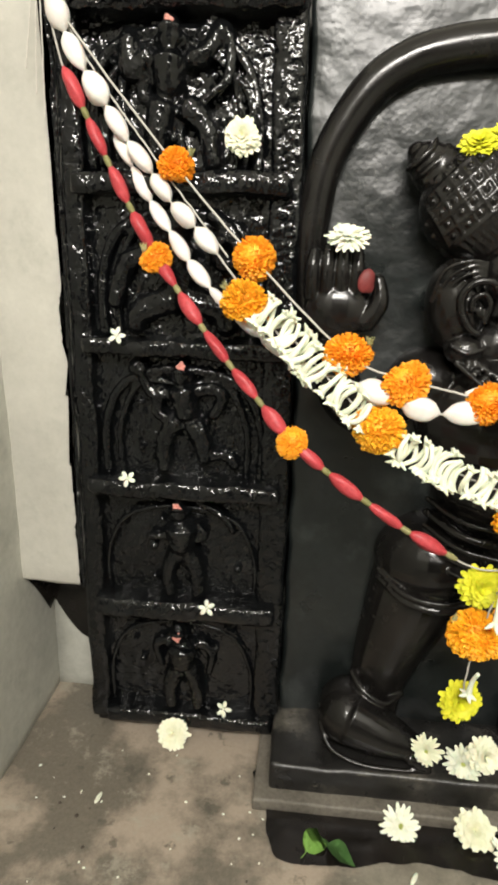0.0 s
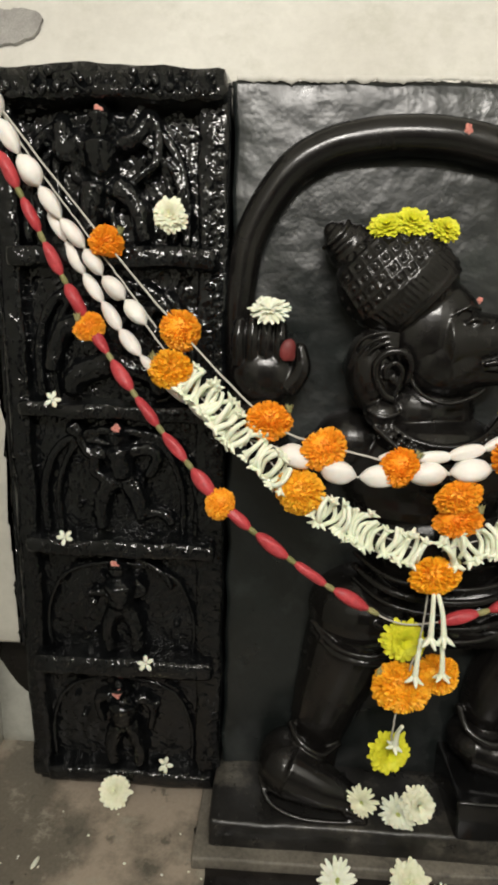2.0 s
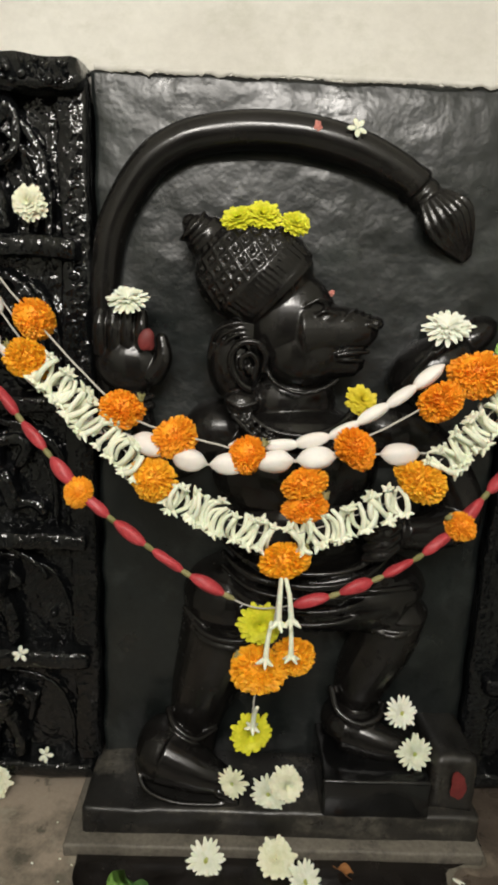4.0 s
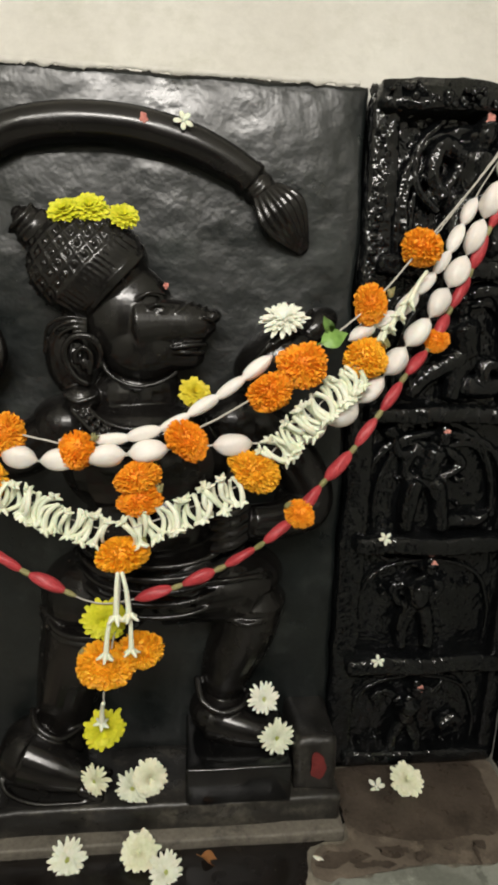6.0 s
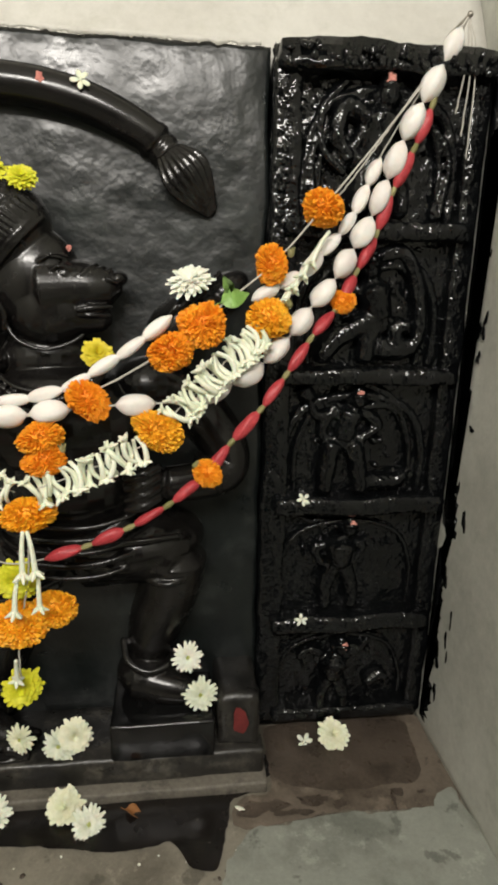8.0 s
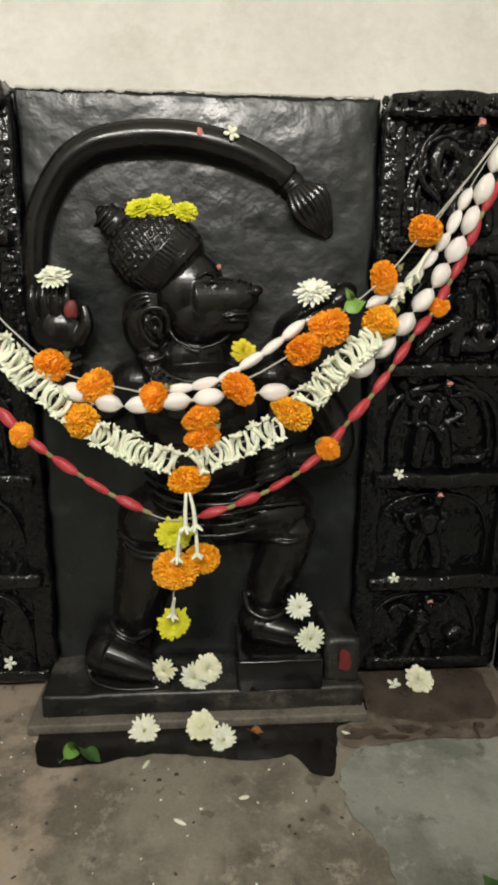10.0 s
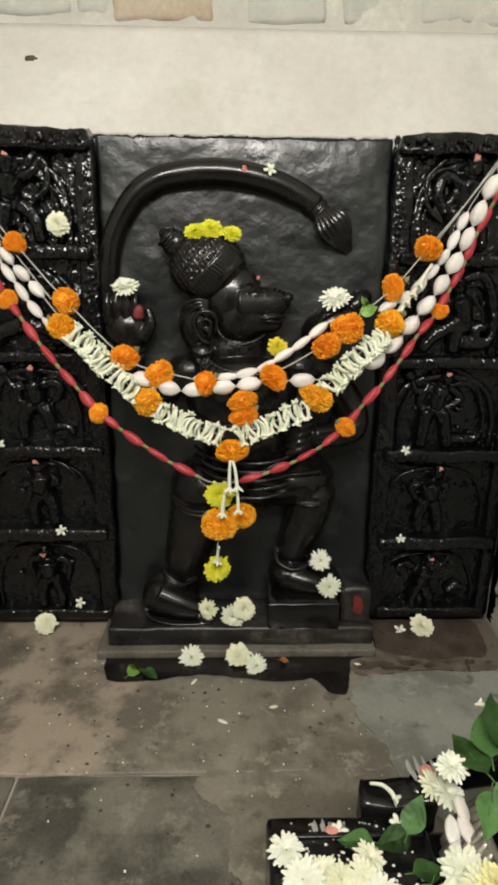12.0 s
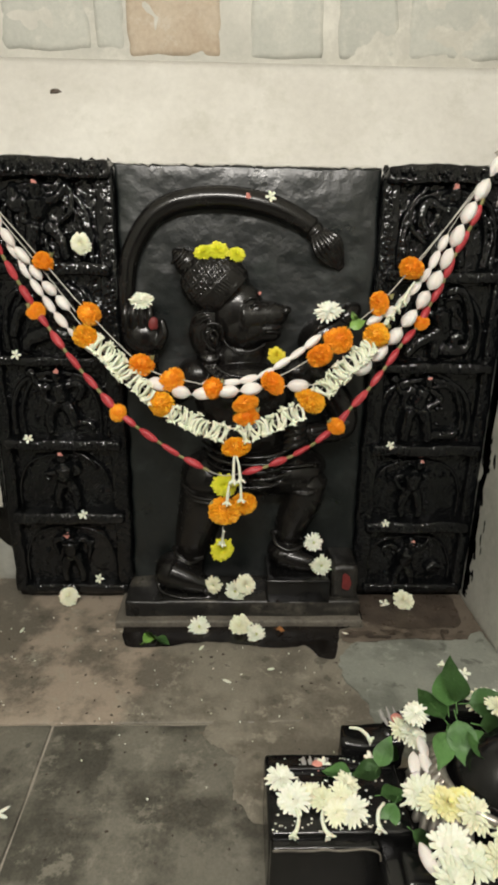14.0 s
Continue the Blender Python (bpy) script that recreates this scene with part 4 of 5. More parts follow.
# ---- flowers ----
def marigold_mesh(name, seed, petals=720):
    """A ruffled pom-pom of radius 1, flattened along z."""
    r = random.Random(seed)
    bm = bmesh.new()
    ell(bm, (0, 0, 0), (0.76, 0.76, 0.6), seg=16, rings=10)
    lobes = [(Vector((r.uniform(-1, 1), r.uniform(-1, 1), r.uniform(-1, 1))).normalized(), r.uniform(-0.17, 0.1)) for _ in range(16)]
    for i in range(petals):
        u = 1 - 2 * (i + 0.5) / petals
        a = i * 2.39996 + r.uniform(-0.2, 0.2)
        s = math.sqrt(1 - u * u)
        n = Vector((s * math.cos(a), s * math.sin(a), u))
        t = n.cross(Vector((r.uniform(-1, 1), r.uniform(-1, 1), r.uniform(-1, 1)))).normalized()
        b = n.cross(t)
        k = 1 + sum(h * max(0, n.dot(d) - 0.72) / 0.28 for d, h in lobes)
        base, tip = n * 0.68, n * k * r.uniform(0.9, 1.04)
        w = r.uniform(0.06, 0.105)
        cup = b * r.uniform(0.02, 0.05)
        pts = [base - t * w * 0.4, base + t * w * 0.4, tip + t * w + cup, tip + n * 0.04 + b * r.uniform(-0.03, 0.03), tip - t * w + cup, n * k * 0.88 - cup]
        v = [bm.verts.new(Vector((p.x, p.y, p.z * 0.8))) for p in pts]
        for f in ((0, 1, 5), (1, 2, 5), (2, 3, 5), (3, 4, 5), (4, 0, 5)):
            bm.faces.new([v[k] for k in f])
    return finish(bm, name, False)


def daisy_mesh(name, seed, rings=((18, 1.0, 0.05), (17, 0.86, 0.2), (13, 0.64, 0.34), (9, 0.42, 0.42)), wide=0.115, curl=0.16):
    """A many-petalled open flower of radius 1, facing up z."""
    r = random.Random(seed)
    bm = bmesh.new()
    for count, length, lift in rings:
        for i in range(count):
            a = 2 * math.pi * (i + r.uniform(-0.3, 0.3)) / count
            d, s = Vector((math.cos(a), math.sin(a), 0)), Vector((-math.sin(a), math.cos(a), 0))
            ln = length * r.uniform(0.85, 1.08)
            dz = r.uniform(-0.08, 0.08)
            rows = []
            for f, wf in ((0.08, 0.35), (0.45, 0.85), (0.8, 1.0), (1.0, 0.45)):
                c = d * ln * f + Vector((0, 0, lift * f ** 0.6 + dz * f - curl * max(0, f - 0.55)))
                rows.append([bm.verts.new(c - s * wide * wf), bm.verts.new(c + Vector((0, 0, -0.035))), bm.verts.new(c + s * wide * wf)])
            for p, q in zip(rows, rows[1:]):
                for k in (0, 1):
                    bm.faces.new((p[k], p[k + 1], q[k + 1], q[k]))
    return finish(bm, name, True)


def heart_mesh(name):
    r = random.Random(3)
    bm = bmesh.new()
    for i in range(30):
        a, d = i * 2.4, 0.2 * math.sqrt(i / 30)
        ell(bm, (d * math.cos(a), d * math.sin(a), 0.16 - d * 0.3), (0.045, 0.045, 0.07), seg=5, rings=4)
    return finish(bm, name)


def star_mesh(name):
    """A five-petalled small blossom of radius 1, facing up z."""
    bm = bmesh.new()
    for i in range(5):
        a = 2 * math.pi * i / 5 + 0.2 * math.sin(i * 2.1)
        bmesh.ops.create_uvsphere(bm, u_segments=8, v_segments=5, radius=1, matrix=pose(0, 0, 0.06, 0, 0, math.degrees(a)) @ Matrix.Translation((0.56, 0, 0)) @ Matrix.Diagonal((0.46, 0.28, 0.07, 1)))
    ell(bm, (0, 0, 0.08), (0.16, 0.16, 0.08), seg=8, rings=5)
    return finish(bm, name)


def bud_mesh(name, seed, twist=0.6, thin=1.0):
    """A folded petal bud along x, from -1 to 1, with drawn-out ends and pleats."""
    r = random.Random(seed)
    bm = bmesh.new()
    rows = []
    ph = r.uniform(0, 6)
    for i in range(13):
        u = -1 + 2 * i / 12
        rad = thin * (0.07 + 0.43 * math.sqrt(max(0.0, 1 - (u * 1.13) ** 2)))
        rows.append([bm.verts.new((u, math.cos(a) * rad * (1 + 0.1 * math.cos(3 * a + ph + twist * u)), math.sin(a) * rad * (1 + 0.14 * math.cos(2 * a + ph + twist * u * 2)))) for a in [2 * math.pi * k / 16 for k in range(16)]])
    for a, b in zip(rows, rows[1:]):
        for k in range(16):
            bm.faces.new((a[k], a[(k + 1) % 16], b[(k + 1) % 16], b[k]))
    bm.faces.new(rows[0])
    bm.faces.new(rows[-1])
    return finish(bm, name)


def floret_mesh(name, seed, straight=False):
    """A long-throated blossom along x from 0 to 1, bent like a hook, its lobes folded open at the end."""
    r = random.Random(seed)
    bm = bmesh.new()
    bend = 0.0 if straight else r.uniform(-0.16, 0.16)
    tube(bm, [(0, 0, 0), (0.35, bend, 0.05), (0.7, bend * 0.7, 0.02), (0.84, 0, 0)], [0.045, 0.052, 0.062, 0.07], 8, 10)
    for k in range(5):
        a = 2 * math.pi * k / 5 + r.uniform(-0.3, 0.3)
        w = 0.2 if straight else r.uniform(0.1, 0.22)
        tube(bm, [(0.82, 0, 0), (0.92, 0.45 * w * math.cos(a), 0.45 * w * math.sin(a)), (0.98 + r.uniform(-0.04, 0.04), w * math.cos(a), w * math.sin(a))], [0.042, 0.055, 0.02], 6, 5)
    return finish(bm, name)


def leaf_mesh(name, seed, fold=0.2):
    """A pointed leaf along x from 0 to 1, with a midrib fold and a stalk."""
    r = random.Random(seed)
    bm = bmesh.new()
    rows = []
    for i in range(11):
        u = i / 10
        w = 0.34 * math.sin(math.pi * u ** 0.75) * (1 - 0.25 * u) + 0.004
        z = -0.16 * u * u + 0.05 * math.sin(u * 7 + seed)
        rows.append([bm.verts.new((u, s * w, z + fold * abs(s) * w + 0.012 * math.sin(u * 23 + s * 4))) for s in (-1, -0.5, 0, 0.5, 1)])
    for a, b in zip(rows, rows[1:]):
        for k in range(4):
            bm.faces.new((a[k], a[k + 1], b[k + 1], b[k]))
    me = bm
    low = bmesh.ops.solidify(me, geom=me.faces[:], thickness=0.012)
    tube(me, [(-0.22, 0, 0.02), (0, 0, 0), (0.5, 0, -0.03)], [0.014, 0.012, 0.008], 6, 8)
    return finish(me, name)


def coloured(me, mat):
    c = me.copy()
    c.materials.clear()
    c.materials.append(mat)
    return c


MARI = [marigold_mesh("marigold", s) for s in range(3)]
MARI_L = [coloured(m, M_LIME) for m in MARI]
MARI_O, MARI_Y = [coloured(m, M_ORANGE) for m in MARI], [coloured(m, M_YELLOW_ORANGE) for m in MARI]
DAISY = [daisy_mesh("petals", s) for s in range(3)]
DAISY_W, DAISY_C = [coloured(m, M_WHITE) for m in DAISY], [coloured(m, M_CREAM) for m in DAISY]
FULL = [daisy_mesh("petals", 8 + s, ((20, 1.0, 0.0), (20, 0.93, 0.2), (18, 0.8, 0.38), (15, 0.62, 0.52), (11, 0.42, 0.6), (6, 0.22, 0.62)), 0.15, 0.2) for s in range(2)]
FULL_C, FULL_L, FULL_Y = [coloured(m, M_CREAM) for m in FULL], [coloured(m, M_LIME) for m in FULL], [coloured(m, M_YELLOW) for m in FULL]
FULL_P = [coloured(m, M_PALE_YELLOW) for m in FULL]
HEART = coloured(heart_mesh("flower_heart"), M_HEART)
STAR = coloured(star_mesh("star_blossom"), M_WHITE)
BUDS_W = [coloured(bud_mesh("bud", s), M_BUD) for s in range(4)]
BUDS_R = [coloured(bud_mesh("bud", 20 + s, 1.6, 0.62), M_RED) for s in range(4)]
FLORETS = [coloured(floret_mesh("floret", s), M_FLORET) for s in range(5)]
TRUMPETS = [coloured(floret_mesh("floret", 40 + s, True), M_FLORET) for s in range(3)]
LEAVES = [coloured(leaf_mesh("leaf", s), M_LEAF) for s in range(3)]
LEAF_L = coloured(leaf_mesh("leaf", 5), M_LEAF_LIGHT)
LEAF_DRY = coloured(leaf_mesh("leaf", 7, 0.7), M_DRY)


_bm = bmesh.new()
ell(_bm, (0, 0, 0), (0.8, 0.8, 0.9), seg=8, rings=6)
for _k in range(6):
    tube(_bm, [(0.5 * math.cos(_k), 0.5 * math.sin(_k), 0.2), (0.9 * math.cos(_k), 0.9 * math.sin(_k), 1.1)], [0.25, 0.06], 5, 4)
CALYX = coloured(finish(_bm, "calyx"), M_STEM)


def scaled(m, *s):
    return m @ Matrix.Diagonal((*(s if len(s) == 3 else s * 3), 1))


def facing(p, n=(0, -1, 0), spin=0.0):
    """A pose at p whose z axis points along n."""
    return Matrix.LocRotScale(p, Vector(n).to_track_quat("Z", "Y"), None) @ pose(0, 0, 0, 0, 0, spin)


# ---- garlands ----
def sag(x, off=0.0):
    return -0.155 + 0.13 * min(1.0, abs(x + 0.02) / 0.5) ** 2 + off


def at3(pts, off=0.0):
    return [(x, sag(x, off), z) for x, z in pts]


def lengths(line):
    d = [0.0]
    for a, b in zip(line, line[1:]):
        d.append(d[-1] + (b - a).length)
    return d


def spot(line, d, s):
    s = min(max(s, 0), d[-1] - 1e-6)
    k = max(i for i in range(len(d)) if d[i] <= s)
    k = min(k, len(line) - 2)
    return line[k].lerp(line[k + 1], (s - d[k]) / max(1e-9, d[k + 1] - d[k]))


def string_part(parent, pts, r=0.0012, n=60, mat=None):
    bm = bmesh.new()
    line = glide(pts, n)
    rr = random.Random(int(abs(line[0].x) * 1e4))
    tube(bm, [p + Vector((rr.uniform(-1, 1), 0, rr.uniform(-1, 1))) * 0.0006 for p in line], r, 6, n * 2)
    return part("string", bm, mat or M_STRING, parent)


def bud_row(parent, pts, pitch, length, fat, meshes, seed, gaps=(), stems=False):
    """Buds strung end to end along a curve; gaps: (from, to) distances left bare."""
    r = random.Random(seed)
    line = [Vector(p) for p in glide(pts, 240)]
    d = lengths(line)
    gaps = [(a + d[-1] if a < 0 else a, b + d[-1] if b <= 0 else b) for a, b in gaps]
    s, k = pitch * 0.5, 0
    while s < d[-1] - pitch * 0.3:
        if not any(a < s < b for a, b in gaps):
            a, b = spot(line, d, s - length / 2), spot(line, d, s + length / 2)
            f = fat * r.uniform(0.85, 1.12)
            m = along(a, b, r.uniform(0, 360))
            put("bud", meshes[k % len(meshes)], parent, scaled(m, length * 0.52 * r.uniform(0.94, 1.08), f, f * r.uniform(0.88, 1.1)))
            if stems:
                e = spot(line, d, s + pitch * 0.5)
                bm = bmesh.new()
                tube(bm, [spot(line, d, s + length * 0.42), spot(line, d, s + pitch * 0.5), spot(line, d, s + pitch - length * 0.42)], [0.0032, 0.0046, 0.0028], 7, 8)
                part("stem", bm, M_STEM, parent)
            k += 1
        s += pitch
    return line


def blooms(parent, items, meshes, seed):
    """Marigolds: (x, z, half width, half height, tilt, nearness)."""
    r = random.Random(seed)
    for k, (x, z, w, h, tilt, off) in enumerate(items):
        n = Vector((r.uniform(-0.35, 0.35), -1, r.uniform(-0.5, 0.2)))
        m = Matrix.Translation((x, sag(x, off), z)) @ pose(0, 0, 0, 0, tilt, 0) @ Matrix.Diagonal((w * 0.93, (w + h) * 0.4, h * 0.9, 1)) @ facing((0, 0, 0), n, r.uniform(0, 360))
        bloom = put("marigold", meshes[k % len(meshes)], parent, m)
        if k % 2 == 0:
            put("calyx", CALYX, bloom, Matrix.Translation((x + 0.75 * w * r.choice((-1, 1)), sag(x, off), z + 0.55 * h)) @ pose(0, 0, 0, 0, r.uniform(-60, 60), 0) @ Matrix.Diagonal((0.006, 0.006, 0.007, 1)))


NAIL_L, NAIL_R = (-0.672, -0.012, 1.215), (0.607, -0.012, 1.235)
for q, nm in ((NAIL_L, "nail"), (NAIL_R, "nail")):
    bm = bmesh.new()
    tube(bm, [(q[0], 0.06, q[2] - 0.004), (q[0], -0.014, q[2])], 0.0022, 8, 4)
    tube(bm, [(q[0], -0.014, q[2]), (q[0], -0.016, q[2])], 0.0045, 10, 2)
    solo(nm, bm, M_SILVER, "rusty nail in the plaster holding the garlands", "nail", smooth=True)

# white bud garland: two strands at either side, one across the chest
white = thing("bud_garland", (0, -0.15, 0.67), "garland of plump white flower buds strung between two nails", "garland", "garlands")
wl = [NAIL_L] + at3([(-0.655, 1.186), (-0.641, 1.144), (-0.619, 1.096), (-0.588, 1.05), (-0.561, 1.006), (-0.527, 0.965), (-0.491, 0.918), (-0.45, 0.882), (-0.412, 0.84)])
bud_row(white, wl, 0.0505, 0.046, 0.03, BUDS_W, 1)
wl2 = at3([(-0.575, 1.01), (-0.535, 0.936), (-0.507, 0.896), (-0.471, 0.847), (-0.439, 0.812), (-0.391, 0.77), (-0.333, 0.729), (-0.278, 0.696)], 0.012)
bud_row(white, wl2, 0.05, 0.05, 0.019, BUDS_W, 2)
wm = at3([(-0.235, 0.7), (-0.209, 0.69), (-0.148, 0.671), (-0.1, 0.671), (-0.041, 0.678), (0.01, 0.684), (0.07, 0.69), (0.124, 0.692), (0.196, 0.694), (0.245, 0.707), (0.299, 0.737), (0.336, 0.764), (0.371, 0.81), (0.41, 0.85), (0.444, 0.898), (0.475, 0.947), (0.496, 0.997), (0.514, 1.05), (0.537, 1.101), (0.563, 1.153)]) + [(0.589, -0.022, 1.207), NAIL_R]
bud_row(white, wm, 0.057, 0.05, 0.032, BUDS_W, 3, gaps=((0.27, 0.335), (0.38, 0.44)))
wu = at3([(-0.101, 0.696), (-0.042, 0.698), (0.016, 0.707), (0.065, 0.731), (0.114, 0.762), (0.149, 0.788), (0.178, 0.812)], 0.006)
bud_row(white, wu, 0.044, 0.05, 0.018, BUDS_W, 4)
wr2 = at3([(0.293, 0.833), (0.339, 0.856), (0.366, 0.868), (0.388, 0.888), (0.414, 0.917), (0.444, 0.945), (0.467, 0.991), (0.5, 1.06)], 0.012)
bud_row(white, wr2, 0.044, 0.046, 0.021, BUDS_W, 5)
string_part(white, wl + at3([(-0.37, 0.79), (-0.3, 0.72)]) + wm, 0.0014, 120)
string_part(white, [NAIL_L] + wl2, 0.0012)
string_part(white, wr2 + [NAIL_R], 0.0012)

# red bud garland
redp = [NAIL_L] + at3([(-0.645, 1.11), (-0.631, 1.07), (-0.601, 1.011), (-0.573, 0.951), (-0.54, 0.889), (-0.516, 0.847), (-0.479, 0.799), (-0.434, 0.742), (-0.389, 0.692), (-0.346, 0.647), (-0.313, 0.612), (-0.27, 0.58), (-0.216, 0.545), (-0.16, 0.51), (-0.11, 0.485), (-0.075, 0.468)])
redq = at3([(-0.075, 0.468), (-0.04, 0.463), (0.019, 0.475), (0.077, 0.495), (0.139, 0.522), (0.188, 0.552), (0.228, 0.584), (0.263, 0.628), (0.312, 0.679), (0.354, 0.734), (0.396, 0.791), (0.437, 0.832), (0.46, 0.878), (0.482, 0.912), (0.5, 0.965), (0.52, 1.018), (0.545, 1.07), (0.565, 1.13)]) + [NAIL_R]
red = thing("red_garland", (0, -0.15, 0.47), "thin garland of crimson petal buds joined by olive stems", "garland", "garlands")
bud_row(red, redp, 0.0655, 0.055, 0.031, BUDS_R, 6, gaps=((0.0001, 0.1),), stems=True)
bud_row(red, redq, 0.0655, 0.055, 0.031, BUDS_R, 7, gaps=((0.0001, 0.07), (-0.1, 0.0)), stems=True)
string_part(red, redp + redq[1:], 0.0013, 120)
blooms(red, [(-0.516, 0.847, 0.026, 0.022, 8, -0.004), (-0.313, 0.612, 0.026, 0.024, 0, -0.004), (0.228, 0.584, 0.025, 0.024, 20, -0.004), (0.437, 0.832, 0.021, 0.021, 0, -0.004)], MARI_O, 2)

# marigold string
mari = thing("marigold_garland", (0, -0.15, 0.69), "cotton string of orange marigolds hung across the idol", "garland", "garlands")
blooms(mari, [(-0.484, 0.964, 0.027, 0.025, 0, 0), (-0.372, 0.848, 0.034, 0.032, -30, 0), (-0.247, 0.735, 0.033, 0.031, -30, 0), (-0.174, 0.703, 0.034, 0.031, -40, 0), (-0.078, 0.686, 0.026, 0.034, 10, -0.004),
              (0.0, 0.649, 0.035, 0.027, 0, -0.006), (0.003, 0.618, 0.034, 0.025, 0, -0.006), (0.066, 0.699, 0.036, 0.028, 35, -0.004), (0.176, 0.763, 0.036, 0.031, 30, -0.004), (0.218, 0.801, 0.038, 0.036, 30, -0.01),
              (0.317, 0.881, 0.033, 0.025, 60, 0), (0.394, 0.962, 0.035, 0.03, 20, 0)], MARI_O, 3)
string_part(mari, [NAIL_L, (-0.626, -0.026, 1.134)] + at3([(-0.484, 0.964), (-0.372, 0.848), (-0.247, 0.735), (-0.174, 0.71), (-0.078, 0.69), (0.0, 0.68), (0.089, 0.72), (0.176, 0.77), (0.255, 0.833), (0.317, 0.881), (0.394, 0.962), (0.55, 1.149)]) + [NAIL_R], 0.0014, 110)
string_part(mari, [NAIL_L, (-0.61, -0.02, 1.1)] + at3([(-0.5, 0.955), (-0.41, 0.85)], 0.01), 0.0012)
string_part(mari, [(q[0], q[1], q[2]) for q in at3([(0.394, 0.95), (0.47, 1.04)], 0.008)] + [NAIL_R], 0.0012)
put("leaf", LEAF_L, mari, scaled(facing((0.245, sag(0.25, -0.006), 0.83), (0.1, -1, 0.3), 20), 0.045))
put("leaf", LEAF_L, mari, scaled(facing((0.258, sag(0.25, -0.004), 0.842), (0.2, -1, 0.1), 110), 0.026))

# long-throated blossoms, stacked side by side
jas = thing("floret_garland", (0, -0.155, 0.56), "garland of pale green-white long-throated blossoms with amber marigolds", "garland", "garlands")


def floret_row(parent, pts, count, length, seed):
    r = random.Random(seed)
    line = [Vector(p) for p in glide(pts, 80)]
    d = lengths(line)
    for i in range(count):
        p = spot(line, d, d[-1] * (i + 0.5) / count)
        t = (spot(line, d, d[-1] * (i + 0.5) / count + 0.004) - p).normalized()
        side = 1 if i % 2 else -1
        across = Vector((0, -1, 0)).cross(t)
        if (across.z > 0) != (r.random() < 0.3):
            across = -across
        way = (across + t * (0.16 * side + r.uniform(-0.3, 0.3)) + Vector((0, r.uniform(-0.3, 0.05), 0))).normalized()
        ln = length * r.uniform(0.85, 1.12)
        start = p - way * ln * r.uniform(0.36, 0.5) + Vector((0, -0.01 + r.uniform(-0.005, 0.005), 0))
        m = Matrix.LocRotScale(start, way.to_track_quat("X", "Z"), None) @ pose(0, 0, 0, r.uniform(0, 360))
        put("floret", FLORETS[i % 5], parent, scaled(m, ln, ln * 1.5, ln * 1.5))
    string_part(parent, pts, 0.0012)


floret_row(jas, at3([(-0.362, 0.79), (-0.318, 0.75), (-0.27, 0.704), (-0.222, 0.66)], -0.004), 34, 0.043, 1)
floret_row(jas, at3([(-0.186, 0.631), (-0.133, 0.609), (-0.089, 0.59), (-0.04, 0.573)], -0.004), 26, 0.042, 2)
floret_row(jas, at3([(-0.014, 0.575), (0.042, 0.595), (0.094, 0.615), (0.136, 0.634)], -0.004), 24, 0.043, 3)
floret_row(jas, at3([(0.178, 0.676), (0.22, 0.716), (0.259, 0.755), (0.303, 0.79)], -0.004), 34, 0.043, 4)
blooms(jas, [(-0.382, 0.792, 0.038, 0.032, 10, -0.006), (-0.205, 0.643, 0.039, 0.036, 30, -0.006), (-0.022, 0.541, 0.041, 0.031, 0, -0.01), (0.156, 0.654, 0.041, 0.035, 10, -0.008), (0.316, 0.807, 0.038, 0.034, 25, -0.006)], MARI_Y, 4)
# slack blossoms below the top flower at the east side
for k in range(5):
    a, b = Vector((0.405 - 0.012 * k, sag(0.4) - 0.004, 0.93 - 0.018 * k)), Vector((0.372 - 0.012 * k, sag(0.36) - 0.008, 0.878 - 0.018 * k))
    put("floret", TRUMPETS[k % 3], jas, scaled(Matrix.LocRotScale(a, (b - a).to_track_quat("X", "Z"), None), 0.062, 0.06, 0.06))
# drop at the middle
string_part(jas, [(-0.026, -0.158, 0.53), (-0.03, -0.158, 0.45), (-0.052, -0.156, 0.33), (-0.055, -0.15, 0.25)], 0.0014)
blooms(jas, [(-0.05, 0.366, 0.044, 0.04, 10, -0.002), (0.0, 0.384, 0.037, 0.036, 0, 0.006)], MARI_Y, 5)
for (x, z), s, sp in (((-0.05, 0.434), 0.038, 0), ((-0.056, 0.25), 0.037, 50)):
    put("chrysanthemum", FULL_L[sp % 2], jas, scaled(facing((x, -0.148, z), (0.1, -1, 0.25), sp), s * 0.94, s * 0.8, s * 0.75))
for a, b, ln in (((-0.026, 0.525), (-0.028, 0.455), 0.068), ((-0.02, 0.525), (-0.008, 0.455), 0.066), ((-0.036, 0.46), (-0.044, 0.398), 0.06), ((-0.01, 0.46), (-0.008, 0.41), 0.052), ((-0.05, 0.325), (-0.056, 0.272), 0.05)):
    p, q = Vector((a[0], -0.186, a[1])), Vector((b[0], -0.2 if b[1] > 0.3 else -0.17, b[1]))
    put("floret", TRUMPETS[int(a[1] * 100) % 3], jas, scaled(Matrix.LocRotScale(p, (q - p).to_track_quat("X", "Z"), None), ln, 0.06, 0.06))

# loose ends of string at the nails
for q, dx in ((NAIL_R, (0.0, 0.012, 0.024)), (NAIL_L, (-0.012, 0.0, 0.01))):
    ends = thing("string_ends", q, "loose white cotton string ends hanging from a nail", "string")
    for k, o in enumerate(dx):
        string_part(ends, [q, (q[0] + o * 0.6, -0.02, q[2] - 0.06), (q[0] + o - 0.008, -0.018, q[2] - 0.13 - 0.03 * k)], 0.0011, 20)


# ---- loose flowers ----
def loose(kind, p, n, size, spin, label, petals, heart=True):
    t = thing(kind, p, label, "flower", "scattered flowers")
    m = scaled(facing(p, n, spin), size * 0.9)
    put("petals", petals, t, m)
    if heart:
        put("flower_heart", HEART, t, m)
    return t


